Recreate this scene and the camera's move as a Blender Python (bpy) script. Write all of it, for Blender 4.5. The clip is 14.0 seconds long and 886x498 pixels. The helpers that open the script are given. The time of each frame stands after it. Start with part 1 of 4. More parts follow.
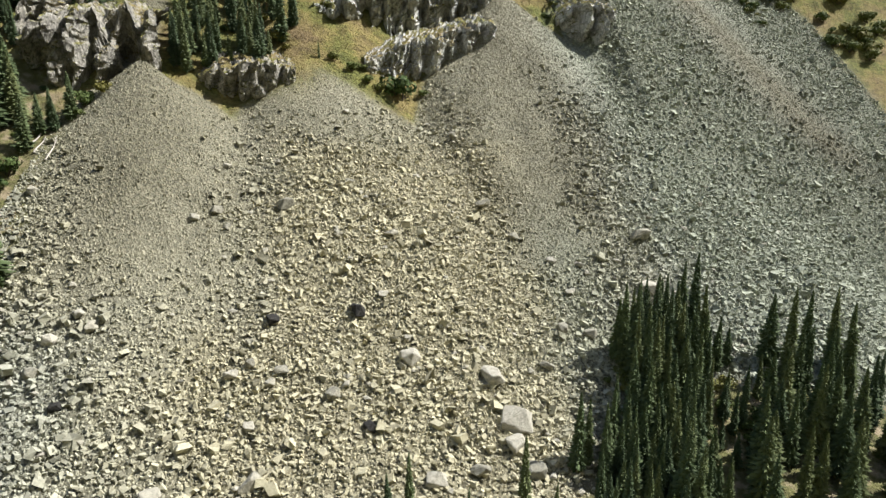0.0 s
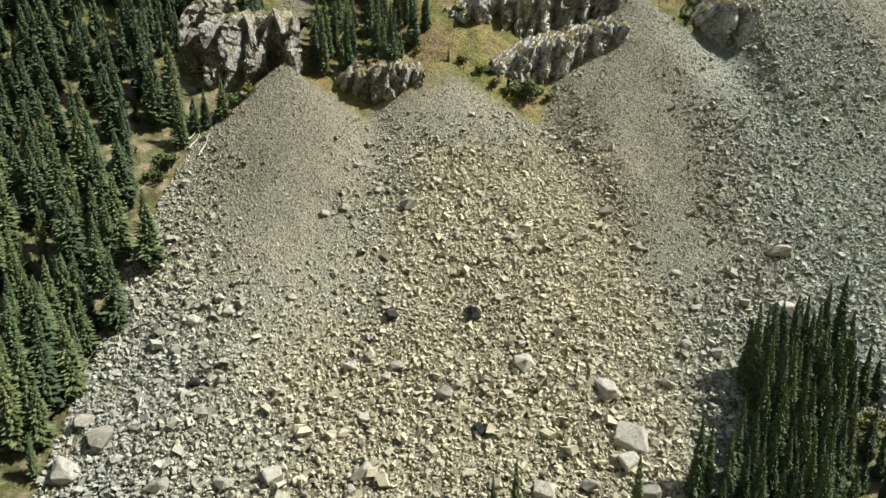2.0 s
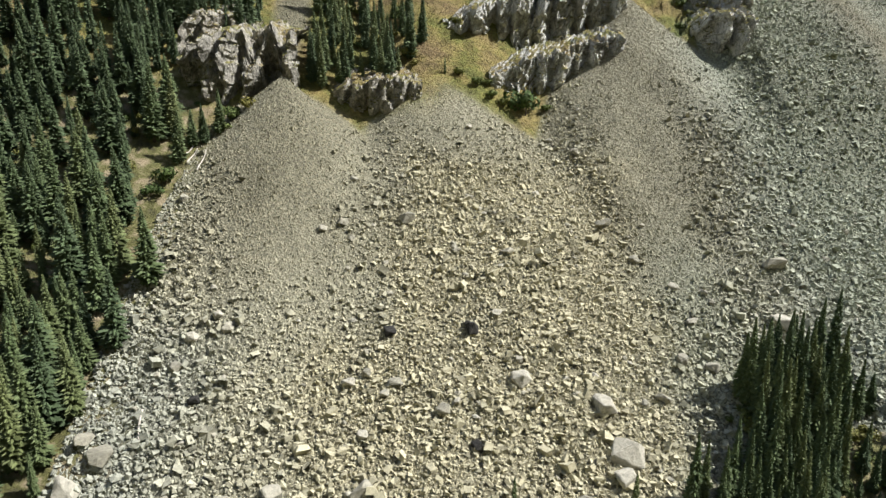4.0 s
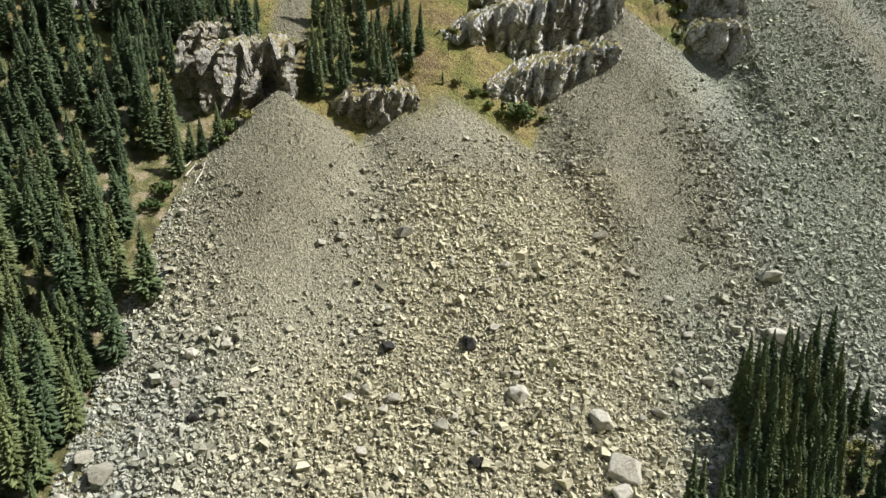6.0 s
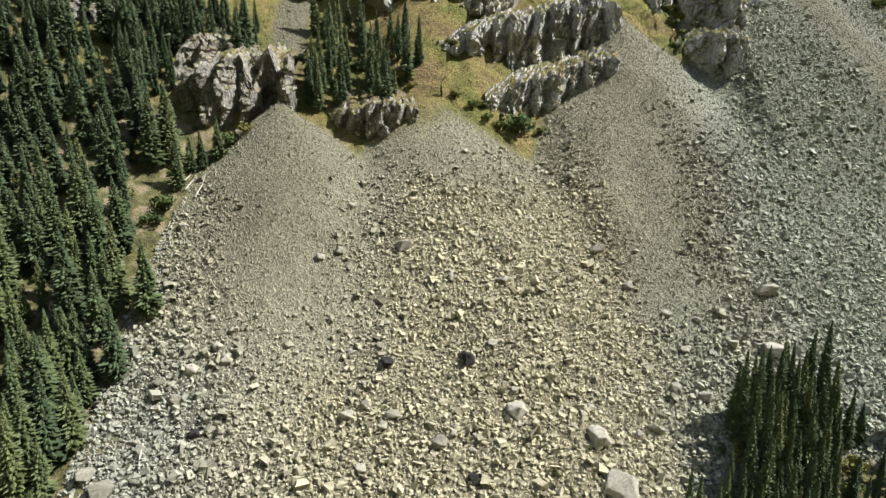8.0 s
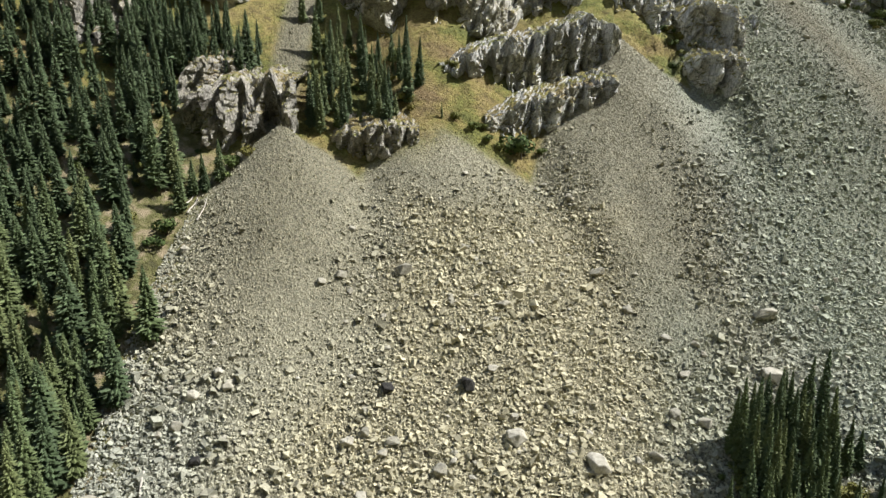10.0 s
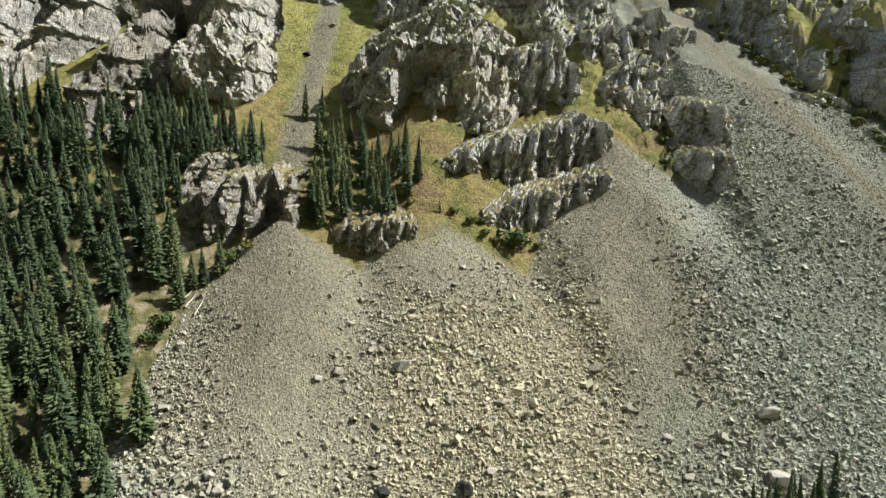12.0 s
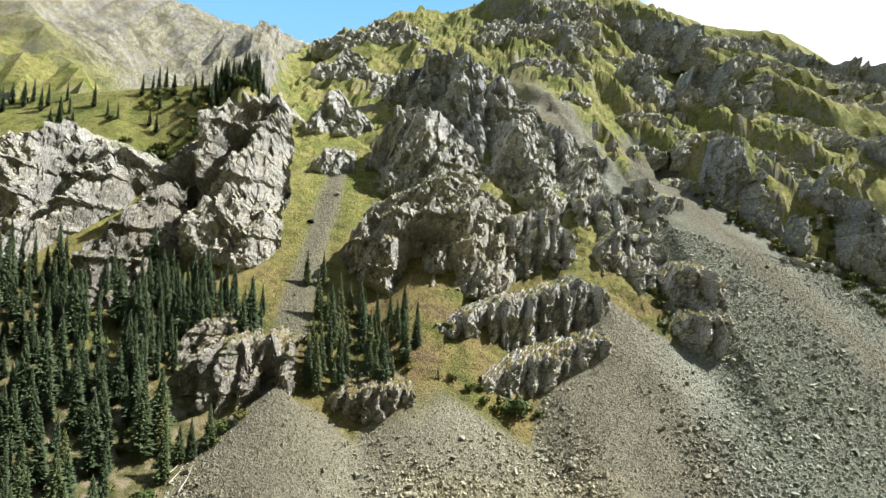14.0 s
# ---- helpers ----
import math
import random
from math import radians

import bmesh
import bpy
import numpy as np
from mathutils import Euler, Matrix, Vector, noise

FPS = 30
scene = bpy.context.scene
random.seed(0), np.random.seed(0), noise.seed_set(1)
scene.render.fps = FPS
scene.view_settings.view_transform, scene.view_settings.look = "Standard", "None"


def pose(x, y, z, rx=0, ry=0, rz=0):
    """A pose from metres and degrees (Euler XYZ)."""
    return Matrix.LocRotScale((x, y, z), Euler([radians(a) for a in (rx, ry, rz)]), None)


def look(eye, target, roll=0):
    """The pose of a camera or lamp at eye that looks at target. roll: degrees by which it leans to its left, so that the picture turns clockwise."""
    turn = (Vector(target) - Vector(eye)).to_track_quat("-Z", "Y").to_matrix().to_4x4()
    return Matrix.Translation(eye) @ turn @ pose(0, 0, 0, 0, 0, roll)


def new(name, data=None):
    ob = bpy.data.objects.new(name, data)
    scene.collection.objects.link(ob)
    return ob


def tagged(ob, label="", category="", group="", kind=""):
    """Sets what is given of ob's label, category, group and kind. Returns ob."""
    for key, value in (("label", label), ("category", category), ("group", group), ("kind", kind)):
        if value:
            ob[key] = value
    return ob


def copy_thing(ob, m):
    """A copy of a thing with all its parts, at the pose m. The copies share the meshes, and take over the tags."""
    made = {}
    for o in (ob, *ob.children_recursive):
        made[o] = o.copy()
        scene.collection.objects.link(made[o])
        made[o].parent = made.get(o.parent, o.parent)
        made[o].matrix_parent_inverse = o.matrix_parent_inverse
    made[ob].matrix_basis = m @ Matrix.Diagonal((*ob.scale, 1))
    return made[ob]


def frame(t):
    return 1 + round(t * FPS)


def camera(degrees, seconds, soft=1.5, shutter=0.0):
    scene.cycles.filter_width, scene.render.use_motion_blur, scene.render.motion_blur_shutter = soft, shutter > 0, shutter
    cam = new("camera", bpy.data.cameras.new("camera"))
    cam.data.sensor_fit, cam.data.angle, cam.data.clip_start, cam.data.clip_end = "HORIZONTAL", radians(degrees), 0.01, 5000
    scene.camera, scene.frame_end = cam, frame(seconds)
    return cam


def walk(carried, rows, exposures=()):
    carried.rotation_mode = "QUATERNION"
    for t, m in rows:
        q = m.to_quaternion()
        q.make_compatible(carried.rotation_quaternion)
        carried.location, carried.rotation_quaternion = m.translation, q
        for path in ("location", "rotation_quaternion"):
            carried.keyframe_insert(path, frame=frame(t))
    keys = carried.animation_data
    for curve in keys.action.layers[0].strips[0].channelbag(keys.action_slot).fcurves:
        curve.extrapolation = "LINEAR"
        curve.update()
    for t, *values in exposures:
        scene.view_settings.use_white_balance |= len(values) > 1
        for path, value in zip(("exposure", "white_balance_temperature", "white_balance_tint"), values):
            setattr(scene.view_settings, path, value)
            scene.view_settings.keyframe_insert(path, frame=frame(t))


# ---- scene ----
cam = camera(68.98, 14.0, soft=1.5)
walk(cam, [
    (0.0, pose(0, 0, 67.33, 75.48, -0.05, -10.33)),
    (0.5, pose(0, 0, 67.12, 75.59, -0.36, -4.04)),
    (1.0, pose(0, 0, 67.13, 75.60, -0.46, 0.27)),
    (1.5, pose(0, 0, 67.21, 75.64, -0.31, 0.68)),
    (2.0, pose(0, 0, 67.73, 75.60, -0.24, 0.58)),
    (2.5, pose(0, 0, 68.35, 75.63, -0.15, 0.46)),
    (3.0, pose(0, 0, 69.09, 75.66, -0.10, 0.42)),
    (5.5, pose(0, 0, 72.81, 75.66, -0.03, 0.13)),
    (6.0, pose(0, 0, 73.49, 75.69, -0.01, 0.10)),
    (6.5, pose(0, 0, 74.13, 75.74, -0.04, 0.04)),
    (7.0, pose(0, 0, 75.00, 75.70, -0.00, -0.00)),
    (7.5, pose(0, 0, 75.69, 75.73, -0.00, -0.04)),
    (8.0, pose(0, 0, 76.57, 75.68, -0.02, -0.01)),
    (10.5, pose(0, 0, 80.55, 77.20, -0.12, 0.02)),
    (11.0, pose(0, 0, 81.13, 81.43, -0.18, -0.02)),
    (11.5, pose(0, 0, 82.03, 83.82, -0.24, -0.11)),
    (12.0, pose(0, 0, 82.75, 83.82, -0.25, -0.13)),
    (12.5, pose(0, 0, 83.60, 84.31, -0.25, -0.16)),
    (13.0, pose(0, 0, 84.21, 87.09, -0.25, -0.17)),
    (13.5, pose(0, 0, 84.82, 92.38, -0.29, -0.19)),
    (14.0, pose(0, 0, 85.95, 97.46, -0.32, -0.25)),
], exposures=[(0.0, 0.86), (1.0, 0.79), (11.0, 0.79), (13.0, 0.81), (14.0, 0.89)])


# ---- world, sun ----
SUN = Vector((0.64, 0.03, 0.76)).normalized()
world = bpy.data.worlds.new("sky")
scene.world = world
world.use_nodes = True
wn, wl = world.node_tree.nodes, world.node_tree.links
sky = wn.new("ShaderNodeTexSky")
sky.sky_type = "NISHITA"
sky.sun_disc = False
sky.sun_elevation = math.asin(SUN.z)
sky.sun_rotation = math.atan2(SUN.x, SUN.y)
sky.altitude = 0
sky.dust_density = 1.6
wl.new(sky.outputs[0], wn["Background"].inputs["Color"])
wn["Background"].inputs["Strength"].default_value = 0.095
sun = new("sun", bpy.data.lights.new("sun", "SUN"))
sun.data.energy, sun.data.angle, sun.data.color = 5.0, radians(0.6), (1.0, 0.975, 0.925)
sun.matrix_world = look(SUN * 400, (0, 0, 0))


# ---- materials ----
def shader(name, rough=0.9):
    m = bpy.data.materials.new(name)
    m.use_nodes = True
    b = m.node_tree.nodes["Principled BSDF"]
    b.inputs["Roughness"].default_value = rough
    b.inputs["Specular IOR Level"].default_value = 0.25
    return m, m.node_tree.nodes, m.node_tree.links, b


def noise_node(n, l, scale, detail=5, vector=None, rough=0.6):
    t = n.new("ShaderNodeTexNoise")
    t.inputs["Scale"].default_value, t.inputs["Detail"].default_value, t.inputs["Roughness"].default_value = scale, detail, rough
    if vector is None:
        g = n.new("ShaderNodeNewGeometry")
        vector = g.outputs["Position"]
    l.new(vector, t.inputs["Vector"])
    return t.outputs["Fac"]


def ramp(n, l, fac, stops):
    r = n.new("ShaderNodeValToRGB")
    e = r.color_ramp.elements
    e[0].position, e[0].color = stops[0][0], (*stops[0][1], 1)
    e[1].position, e[1].color = stops[-1][0], (*stops[-1][1], 1)
    for p, c in stops[1:-1]:
        e.new(p).color = (*c, 1)
    l.new(fac, r.inputs["Fac"])
    return r.outputs["Color"]


def mix(n, l, fac, a, b, how="MIX"):
    m = n.new("ShaderNodeMixRGB")
    m.blend_type = how
    for slot, v in (("Fac", fac), ("Color1", a), ("Color2", b)):
        if isinstance(v, (int, float)):
            m.inputs[slot].default_value = v
        elif isinstance(v, tuple):
            m.inputs[slot].default_value = (*v, 1)
        else:
            l.new(v, m.inputs[slot])
    return m.outputs[0]


def grey(v):
    return (v, v, v)


def bump(n, l, b, height, strength, distance):
    k = n.new("ShaderNodeBump")
    k.inputs["Strength"].default_value, k.inputs["Distance"].default_value = strength, distance
    l.new(height, k.inputs["Height"])
    l.new(k.outputs[0], b.inputs["Normal"])


def attribute(n, name):
    a = n.new("ShaderNodeAttribute")
    a.attribute_name = name
    return a


def steepness(n, l, low, high):
    # 1 where the surface lies flat, 0 where it is steep, broken up by noise
    g = n.new("ShaderNodeNewGeometry")
    s = n.new("ShaderNodeSeparateXYZ")
    l.new(g.outputs["Normal"], s.inputs[0])
    add = n.new("ShaderNodeMath")
    add.operation = "MULTIPLY_ADD"
    l.new(noise_node(n, l, 0.35, 4), add.inputs[0])
    add.inputs[1].default_value = 0.5
    l.new(s.outputs["Z"], add.inputs[2])
    return ramp(n, l, add.outputs[0], [(low, grey(0)), (high, grey(1))])


def tone_colours(n, l):
    # tan, grey, red-brown and green-grey debris, mixed by the region's share of each
    a = attribute(n, "tone")
    s = n.new("ShaderNodeSeparateColor")
    l.new(a.outputs["Color"], s.inputs[0])
    c = mix(n, l, s.outputs[0], (0.322, 0.331, 0.274), (0.418, 0.388, 0.268))
    c = mix(n, l, s.outputs[1], c, (0.172, 0.161, 0.110))
    return mix(n, l, s.outputs[2], c, (0.298, 0.322, 0.252))


def stone_material():
    m, n, l, b = shader("scree_stone", 0.92)
    g = n.new("ShaderNodeNewGeometry")
    c = tone_colours(n, l)
    per = ramp(n, l, g.outputs["Random Per Island"], [(0.0, grey(0.64)), (0.3, grey(0.88)), (0.8, grey(1.05)), (1.0, (1.18, 1.17, 1.16))])
    c = mix(n, l, 1.0, c, per, "MULTIPLY")
    spots = ramp(n, l, noise_node(n, l, 2.5, 6), [(0.3, grey(0.72)), (0.7, grey(1.15))])
    c = mix(n, l, 1.0, c, spots, "MULTIPLY")
    l.new(c, b.inputs["Base Color"])
    bump(n, l, b, noise_node(n, l, 6.0, 5), 0.5, 0.12)
    return m


def boulder_material():
    m, n, l, b = shader("boulder_stone", 0.9)
    o = n.new("ShaderNodeObjectInfo")
    c = ramp(n, l, o.outputs["Random"], [(0.0, (0.235, 0.225, 0.18)), (0.5, (0.305, 0.291, 0.235)), (1.0, (0.37, 0.353, 0.295))])
    spots = ramp(n, l, noise_node(n, l, 1.6, 7), [(0.3, grey(0.65)), (0.5, grey(0.95)), (0.72, grey(1.12))])
    c = mix(n, l, 1.0, c, spots, "MULTIPLY")
    l.new(c, b.inputs["Base Color"])
    bump(n, l, b, noise_node(n, l, 3.0, 7), 0.6, 0.25)
    return m


def shaded_boulder_material():
    m, n, l, b = shader("dark_stone", 0.85)
    # near-black puts the shade of hollows and overhangs into the stone colour
    c = ramp(n, l, noise_node(n, l, 1.2, 6), [(0.3, (0.012, 0.012, 0.012)), (0.7, (0.040, 0.038, 0.034))])
    l.new(c, b.inputs["Base Color"])
    bump(n, l, b, noise_node(n, l, 3.0, 6), 0.6, 0.25)
    return m


def grass_colour(n, l):
    big = ramp(n, l, noise_node(n, l, 0.07, 7, rough=0.7), [(0.30, (0.065, 0.080, 0.024)), (0.45, (0.135, 0.135, 0.038)), (0.53, (0.190, 0.158, 0.058)), (0.68, (0.165, 0.122, 0.062))])
    high = ramp(n, l, noise_node(n, l, 0.05, 7, rough=0.7), [(0.32, (0.100, 0.120, 0.034)), (0.44, (0.175, 0.195, 0.050)), (0.55, (0.235, 0.230, 0.072)), (0.68, (0.285, 0.250, 0.122))])
    g = n.new("ShaderNodeNewGeometry")
    sp = n.new("ShaderNodeSeparateXYZ")
    l.new(g.outputs["Position"], sp.inputs[0])
    up = n.new("ShaderNodeMapRange")
    up.inputs["From Min"].default_value, up.inputs["From Max"].default_value = 95, 150
    l.new(sp.outputs["Z"], up.inputs["Value"])
    big = mix(n, l, up.outputs[0], big, high)
    small = ramp(n, l, noise_node(n, l, 1.1, 6, rough=0.8), [(0.32, grey(0.40)), (0.5, grey(0.95)), (0.68, grey(1.4))])
    clump = ramp(n, l, noise_node(n, l, 0.26, 5, rough=0.7), [(0.36, grey(0.62)), (0.5, grey(1.0)), (0.66, grey(1.2))])
    return mix(n, l, 1.0, mix(n, l, 1.0, big, clump, "MULTIPLY"), small, "MULTIPLY")


def joints(n, l, scale):
    # way to the nearest joint of the rock, the joints steep and leaning
    g = n.new("ShaderNodeNewGeometry")
    wave = n.new("ShaderNodeTexNoise")
    wave.inputs["Scale"].default_value, wave.inputs["Detail"].default_value = scale * 0.8, 4
    l.new(g.outputs["Position"], wave.inputs["Vector"])
    at = n.new("ShaderNodeMixRGB")
    at.blend_type = "ADD"
    at.inputs["Fac"].default_value = 2.2 / (scale * 3)
    l.new(g.outputs["Position"], at.inputs["Color1"])
    l.new(wave.outputs["Color"], at.inputs["Color2"])
    lean = n.new("ShaderNodeMapping")
    lean.inputs["Rotation"].default_value = (0.2, 0.5, 0.3)
    lean.inputs["Scale"].default_value = (1.0, 1.0, 0.45)
    l.new(at.outputs[0], lean.inputs["Vector"])
    v = n.new("ShaderNodeTexVoronoi")
    v.feature = "DISTANCE_TO_EDGE"
    v.inputs["Scale"].default_value = scale
    l.new(lean.outputs[0], v.inputs["Vector"])
    return v.outputs["Distance"]


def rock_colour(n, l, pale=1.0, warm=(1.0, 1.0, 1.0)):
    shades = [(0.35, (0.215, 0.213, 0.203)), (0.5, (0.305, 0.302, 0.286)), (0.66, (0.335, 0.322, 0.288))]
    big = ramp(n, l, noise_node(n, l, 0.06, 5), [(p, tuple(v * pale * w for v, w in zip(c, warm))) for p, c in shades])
    g = n.new("ShaderNodeNewGeometry")
    streak_map = n.new("ShaderNodeMapping")
    streak_map.inputs["Scale"].default_value = (1.0, 1.0, 0.6)
    l.new(g.outputs["Position"], streak_map.inputs["Vector"])
    streak = ramp(n, l, noise_node(n, l, 0.8, 9, streak_map.outputs[0], 0.75), [(0.32, grey(0.55)), (0.5, grey(0.98)), (0.68, grey(1.28))])
    c = mix(n, l, 1.0, big, streak, "MULTIPLY")
    for size, deep in ((0.42, 0.55), (1.3, 0.50)):
        c = mix(n, l, 1.0, c, ramp(n, l, joints(n, l, size), [(0.0, grey(deep)), (0.05, grey(0.9)), (0.12, grey(1.0))]), "MULTIPLY")
    lichen = ramp(n, l, noise_node(n, l, 0.22, 6), [(0.60, grey(0)), (0.74, grey(0.55))])
    return mix(n, l, lichen, c, (0.20, 0.155, 0.075))


def outcrop_material(name, pale, warm=(1.0, 1.0, 1.0)):
    m, n, l, b = shader(name, 0.9)
    flat = steepness(n, l, 0.74, 0.94)
    c = mix(n, l, flat, rock_colour(n, l, pale, warm), grass_colour(n, l))
    l.new(c, b.inputs["Base Color"])
    crack = ramp(n, l, joints(n, l, 0.95), [(0.0, grey(0)), (0.10, grey(1))])
    bump(n, l, b, mix(n, l, 0.5, noise_node(n, l, 2.0, 8, rough=0.7), crack), 0.9, 0.5)
    return m


def ground_material():
    m, n, l, b = shader("mountain_ground", 0.95)
    scree = tone_colours(n, l)
    g = n.new("ShaderNodeNewGeometry")
    heights = []
    for size, low, high in ((1.5, 0.62, 1.22), (3.4, 0.70, 1.18)):
        v = n.new("ShaderNodeTexVoronoi")
        v.inputs["Scale"].default_value = size
        l.new(g.outputs["Position"], v.inputs["Vector"])
        pebble = ramp(n, l, v.outputs["Color"], [(0.1, grey(low)), (0.5, grey(0.94)), (0.95, grey(high))])
        scree = mix(n, l, 1.0, scree, pebble, "MULTIPLY")
        tilt = mix(n, l, 0.45, v.outputs["Distance"], v.outputs["Color"])
        heights.append(tilt)
    stones_height = mix(n, l, 0.4, heights[0], heights[1])
    patch = ramp(n, l, noise_node(n, l, 0.12, 6), [(0.3, grey(0.70)), (0.7, grey(0.95))])
    scree = mix(n, l, 1.0, scree, patch, "MULTIPLY")
    # shade of the gaps between coarse blocks, painted as a darker ground colour
    gap_shade = attribute(n, "coarse")
    scree = mix(n, l, gap_shade.outputs["Fac"], scree, mix(n, l, 1.0, scree, (0.52, 0.51, 0.48), "MULTIPLY"))
    a = attribute(n, "cover")
    s = n.new("ShaderNodeSeparateColor")
    l.new(a.outputs["Color"], s.inputs[0])
    soil = ramp(n, l, noise_node(n, l, 0.3, 6), [(0.3, (0.06, 0.055, 0.03)), (0.48, (0.11, 0.11, 0.04)), (0.62, (0.26, 0.215, 0.14))])
    flat = steepness(n, l, 0.40, 0.62)
    slope = mix(n, l, flat, rock_colour(n, l), grass_colour(n, l))
    c = mix(n, l, s.outputs[0], scree, slope)
    c = mix(n, l, s.outputs[1], c, soil)
    # far range: bare rock tones with distance haze mixed into the colour
    bare_haze = ramp(n, l, noise_node(n, l, 0.035, 10, rough=0.8), [(0.36, (0.32, 0.31, 0.29)), (0.46, (0.60, 0.58, 0.53)), (0.54, (0.42, 0.40, 0.23)), (0.62, (0.68, 0.66, 0.62))])
    c = mix(n, l, s.outputs[2], c, bare_haze)
    l.new(c, b.inputs["Base Color"])
    rough_ = noise_node(n, l, 1.2, 8, rough=0.7)
    d = mix(n, l, s.outputs[0], mix(n, l, 0.2, stones_height, rough_), rough_)
    crag = mix(n, l, s.outputs[2], grey(0.5), noise_node(n, l, 0.07, 10, rough=0.75))
    far = n.new("ShaderNodeBump")
    far.inputs["Strength"].default_value, far.inputs["Distance"].default_value = 1.0, 26.0
    l.new(crag, far.inputs["Height"])
    k = n.new("ShaderNodeBump")
    k.inputs["Strength"].default_value, k.inputs["Distance"].default_value = 1.0, 0.6
    l.new(d, k.inputs["Height"])
    l.new(far.outputs[0], k.inputs["Normal"])
    l.new(k.outputs[0], b.inputs["Normal"])
    return m


def leaf_material(name, stops, scale=0.6):
    m, n, l, b = shader(name, 0.75)
    o = n.new("ShaderNodeObjectInfo")
    c = ramp(n, l, o.outputs["Random"], stops)
    g = n.new("ShaderNodeNewGeometry")
    per = ramp(n, l, g.outputs["Random Per Island"], [(0.0, grey(0.75)), (1.0, grey(1.25))])
    c = mix(n, l, 1.0, c, per, "MULTIPLY")
    l.new(c, b.inputs["Base Color"])
    b.inputs["Subsurface Weight"].default_value = 0.0
    return m


def bark_material(name, a, c):
    m, n, l, b = shader(name, 0.9)
    l.new(ramp(n, l, noise_node(n, l, 3.0, 5), [(0.3, a), (0.7, c)]), b.inputs["Base Color"])
    bump(n, l, b, noise_node(n, l, 8.0, 4), 0.5, 0.05)
    return m


STONE, BOULDER, SHADED = stone_material(), boulder_material(), shaded_boulder_material()
ROCK, PALE_ROCK, GROUND = outcrop_material("cliff_rock", 1.85, (0.98, 1.0, 1.03)), outcrop_material("pale_cliff_rock", 1.62, (1.0, 1.0, 0.975)), ground_material()
# darker rock; the bluish tint paints distance haze into its colour
DARK_HAZY_ROCK = outcrop_material("dark_cliff_rock", 1.55, (0.93, 1.0, 1.10))
RUSTY_ROCK = outcrop_material("weathered_rock", 1.12, (1.02, 0.99, 0.93))
NEEDLE = leaf_material("spruce_needles", [(0.0, (0.051, 0.077, 0.037)), (0.5, (0.073, 0.103, 0.043)), (1.0, (0.106, 0.127, 0.050))])
LEAF = leaf_material("shrub_leaves", [(0.0, (0.045, 0.075, 0.020)), (0.6, (0.090, 0.115, 0.030)), (1.0, (0.170, 0.150, 0.040))])
BARK = bark_material("spruce_bark", (0.045, 0.035, 0.028), (0.12, 0.095, 0.075))
DEADWOOD = bark_material("bleached_wood", (0.34, 0.31, 0.27), (0.55, 0.52, 0.47))


def turf_material():
    m, n, l, b = shader("turf", 0.85)
    g = n.new("ShaderNodeNewGeometry")
    per = ramp(n, l, g.outputs["Random Per Island"], [(0.0, grey(0.6)), (1.0, grey(1.5))])
    l.new(mix(n, l, 1.0, grass_colour(n, l), per, "MULTIPLY"), b.inputs["Base Color"])
    return m


TURF = turf_material()


def sky_material():
    m, n, l, b = shader("sky_backdrop", 1.0)
    n.remove(b)
    g = n.new("ShaderNodeNewGeometry")
    sp = n.new("ShaderNodeSeparateXYZ")
    l.new(g.outputs["Position"], sp.inputs[0])
    rise = n.new("ShaderNodeMath")
    rise.operation = "DIVIDE"
    rise.inputs[1].default_value = 2600.0
    l.new(sp.outputs["Z"], rise.inputs[0])
    blue = ramp(n, l, rise.outputs[0], [(0.3, (0.30, 0.58, 0.80)), (0.8, (0.13, 0.38, 0.72))])
    place = n.new("ShaderNodeMapping")
    place.inputs["Scale"].default_value = (0.00085, 0.00085, 0.0024)
    place.inputs["Location"].default_value = (0.30, 0.0, 0.55)
    l.new(g.outputs["Position"], place.inputs["Vector"])
    side = n.new("ShaderNodeMath")
    side.operation = "MULTIPLY_ADD"
    l.new(sp.outputs["X"], side.inputs[0])
    side.inputs[1].default_value = 0.00017
    l.new(noise_node(n, l, 1.0, 7, place.outputs[0], 0.55), side.inputs[2])
    cloud = ramp(n, l, side.outputs[0], [(0.60, grey(0)), (0.69, grey(1))])
    e = n.new("ShaderNodeEmission")
    l.new(mix(n, l, cloud, blue, (1.05, 1.05, 1.05)), e.inputs["Color"])
    e.inputs["Strength"].default_value = 0.80
    l.new(e.outputs[0], n["Material Output"].inputs["Surface"])
    return m


SKY = sky_material()


# ---- terrain: scree fans below, the mountain face above ----
def smax(a, b, r):
    h = np.clip(0.5 + 0.5 * (a - b) / r, 0, 1)
    return b + (a - b) * h + r * h * (1 - h)


def step(a, b, x):
    t = np.clip((x - a) / (b - a), 0, 1)
    return t * t * (3 - 2 * t)


def hash2(i, j, seed):
    n = np.sin(i * 127.1 + j * 311.7 + seed * 74.7) * 43758.5453
    return n - np.floor(n)


def value_noise(x, y, seed):
    xi, yi = np.floor(x), np.floor(y)
    fx, fy = x - xi, y - yi
    fx, fy = fx * fx * (3 - 2 * fx), fy * fy * (3 - 2 * fy)
    a, b = hash2(xi, yi, seed), hash2(xi + 1, yi, seed)
    c, d = hash2(xi, yi + 1, seed), hash2(xi + 1, yi + 1, seed)
    return a + (b - a) * fx + (c - a) * fy + (a - b - c + d) * fx * fy


def fbm(x, y, seed, octaves=4):
    total, amp = 0.0, 0.5
    for k in range(octaves):
        total = total + amp * value_noise(x, y, seed + k)
        x, y, amp = x * 2.03 + 17.3, y * 2.03 + 9.1, amp * 0.5
    return total


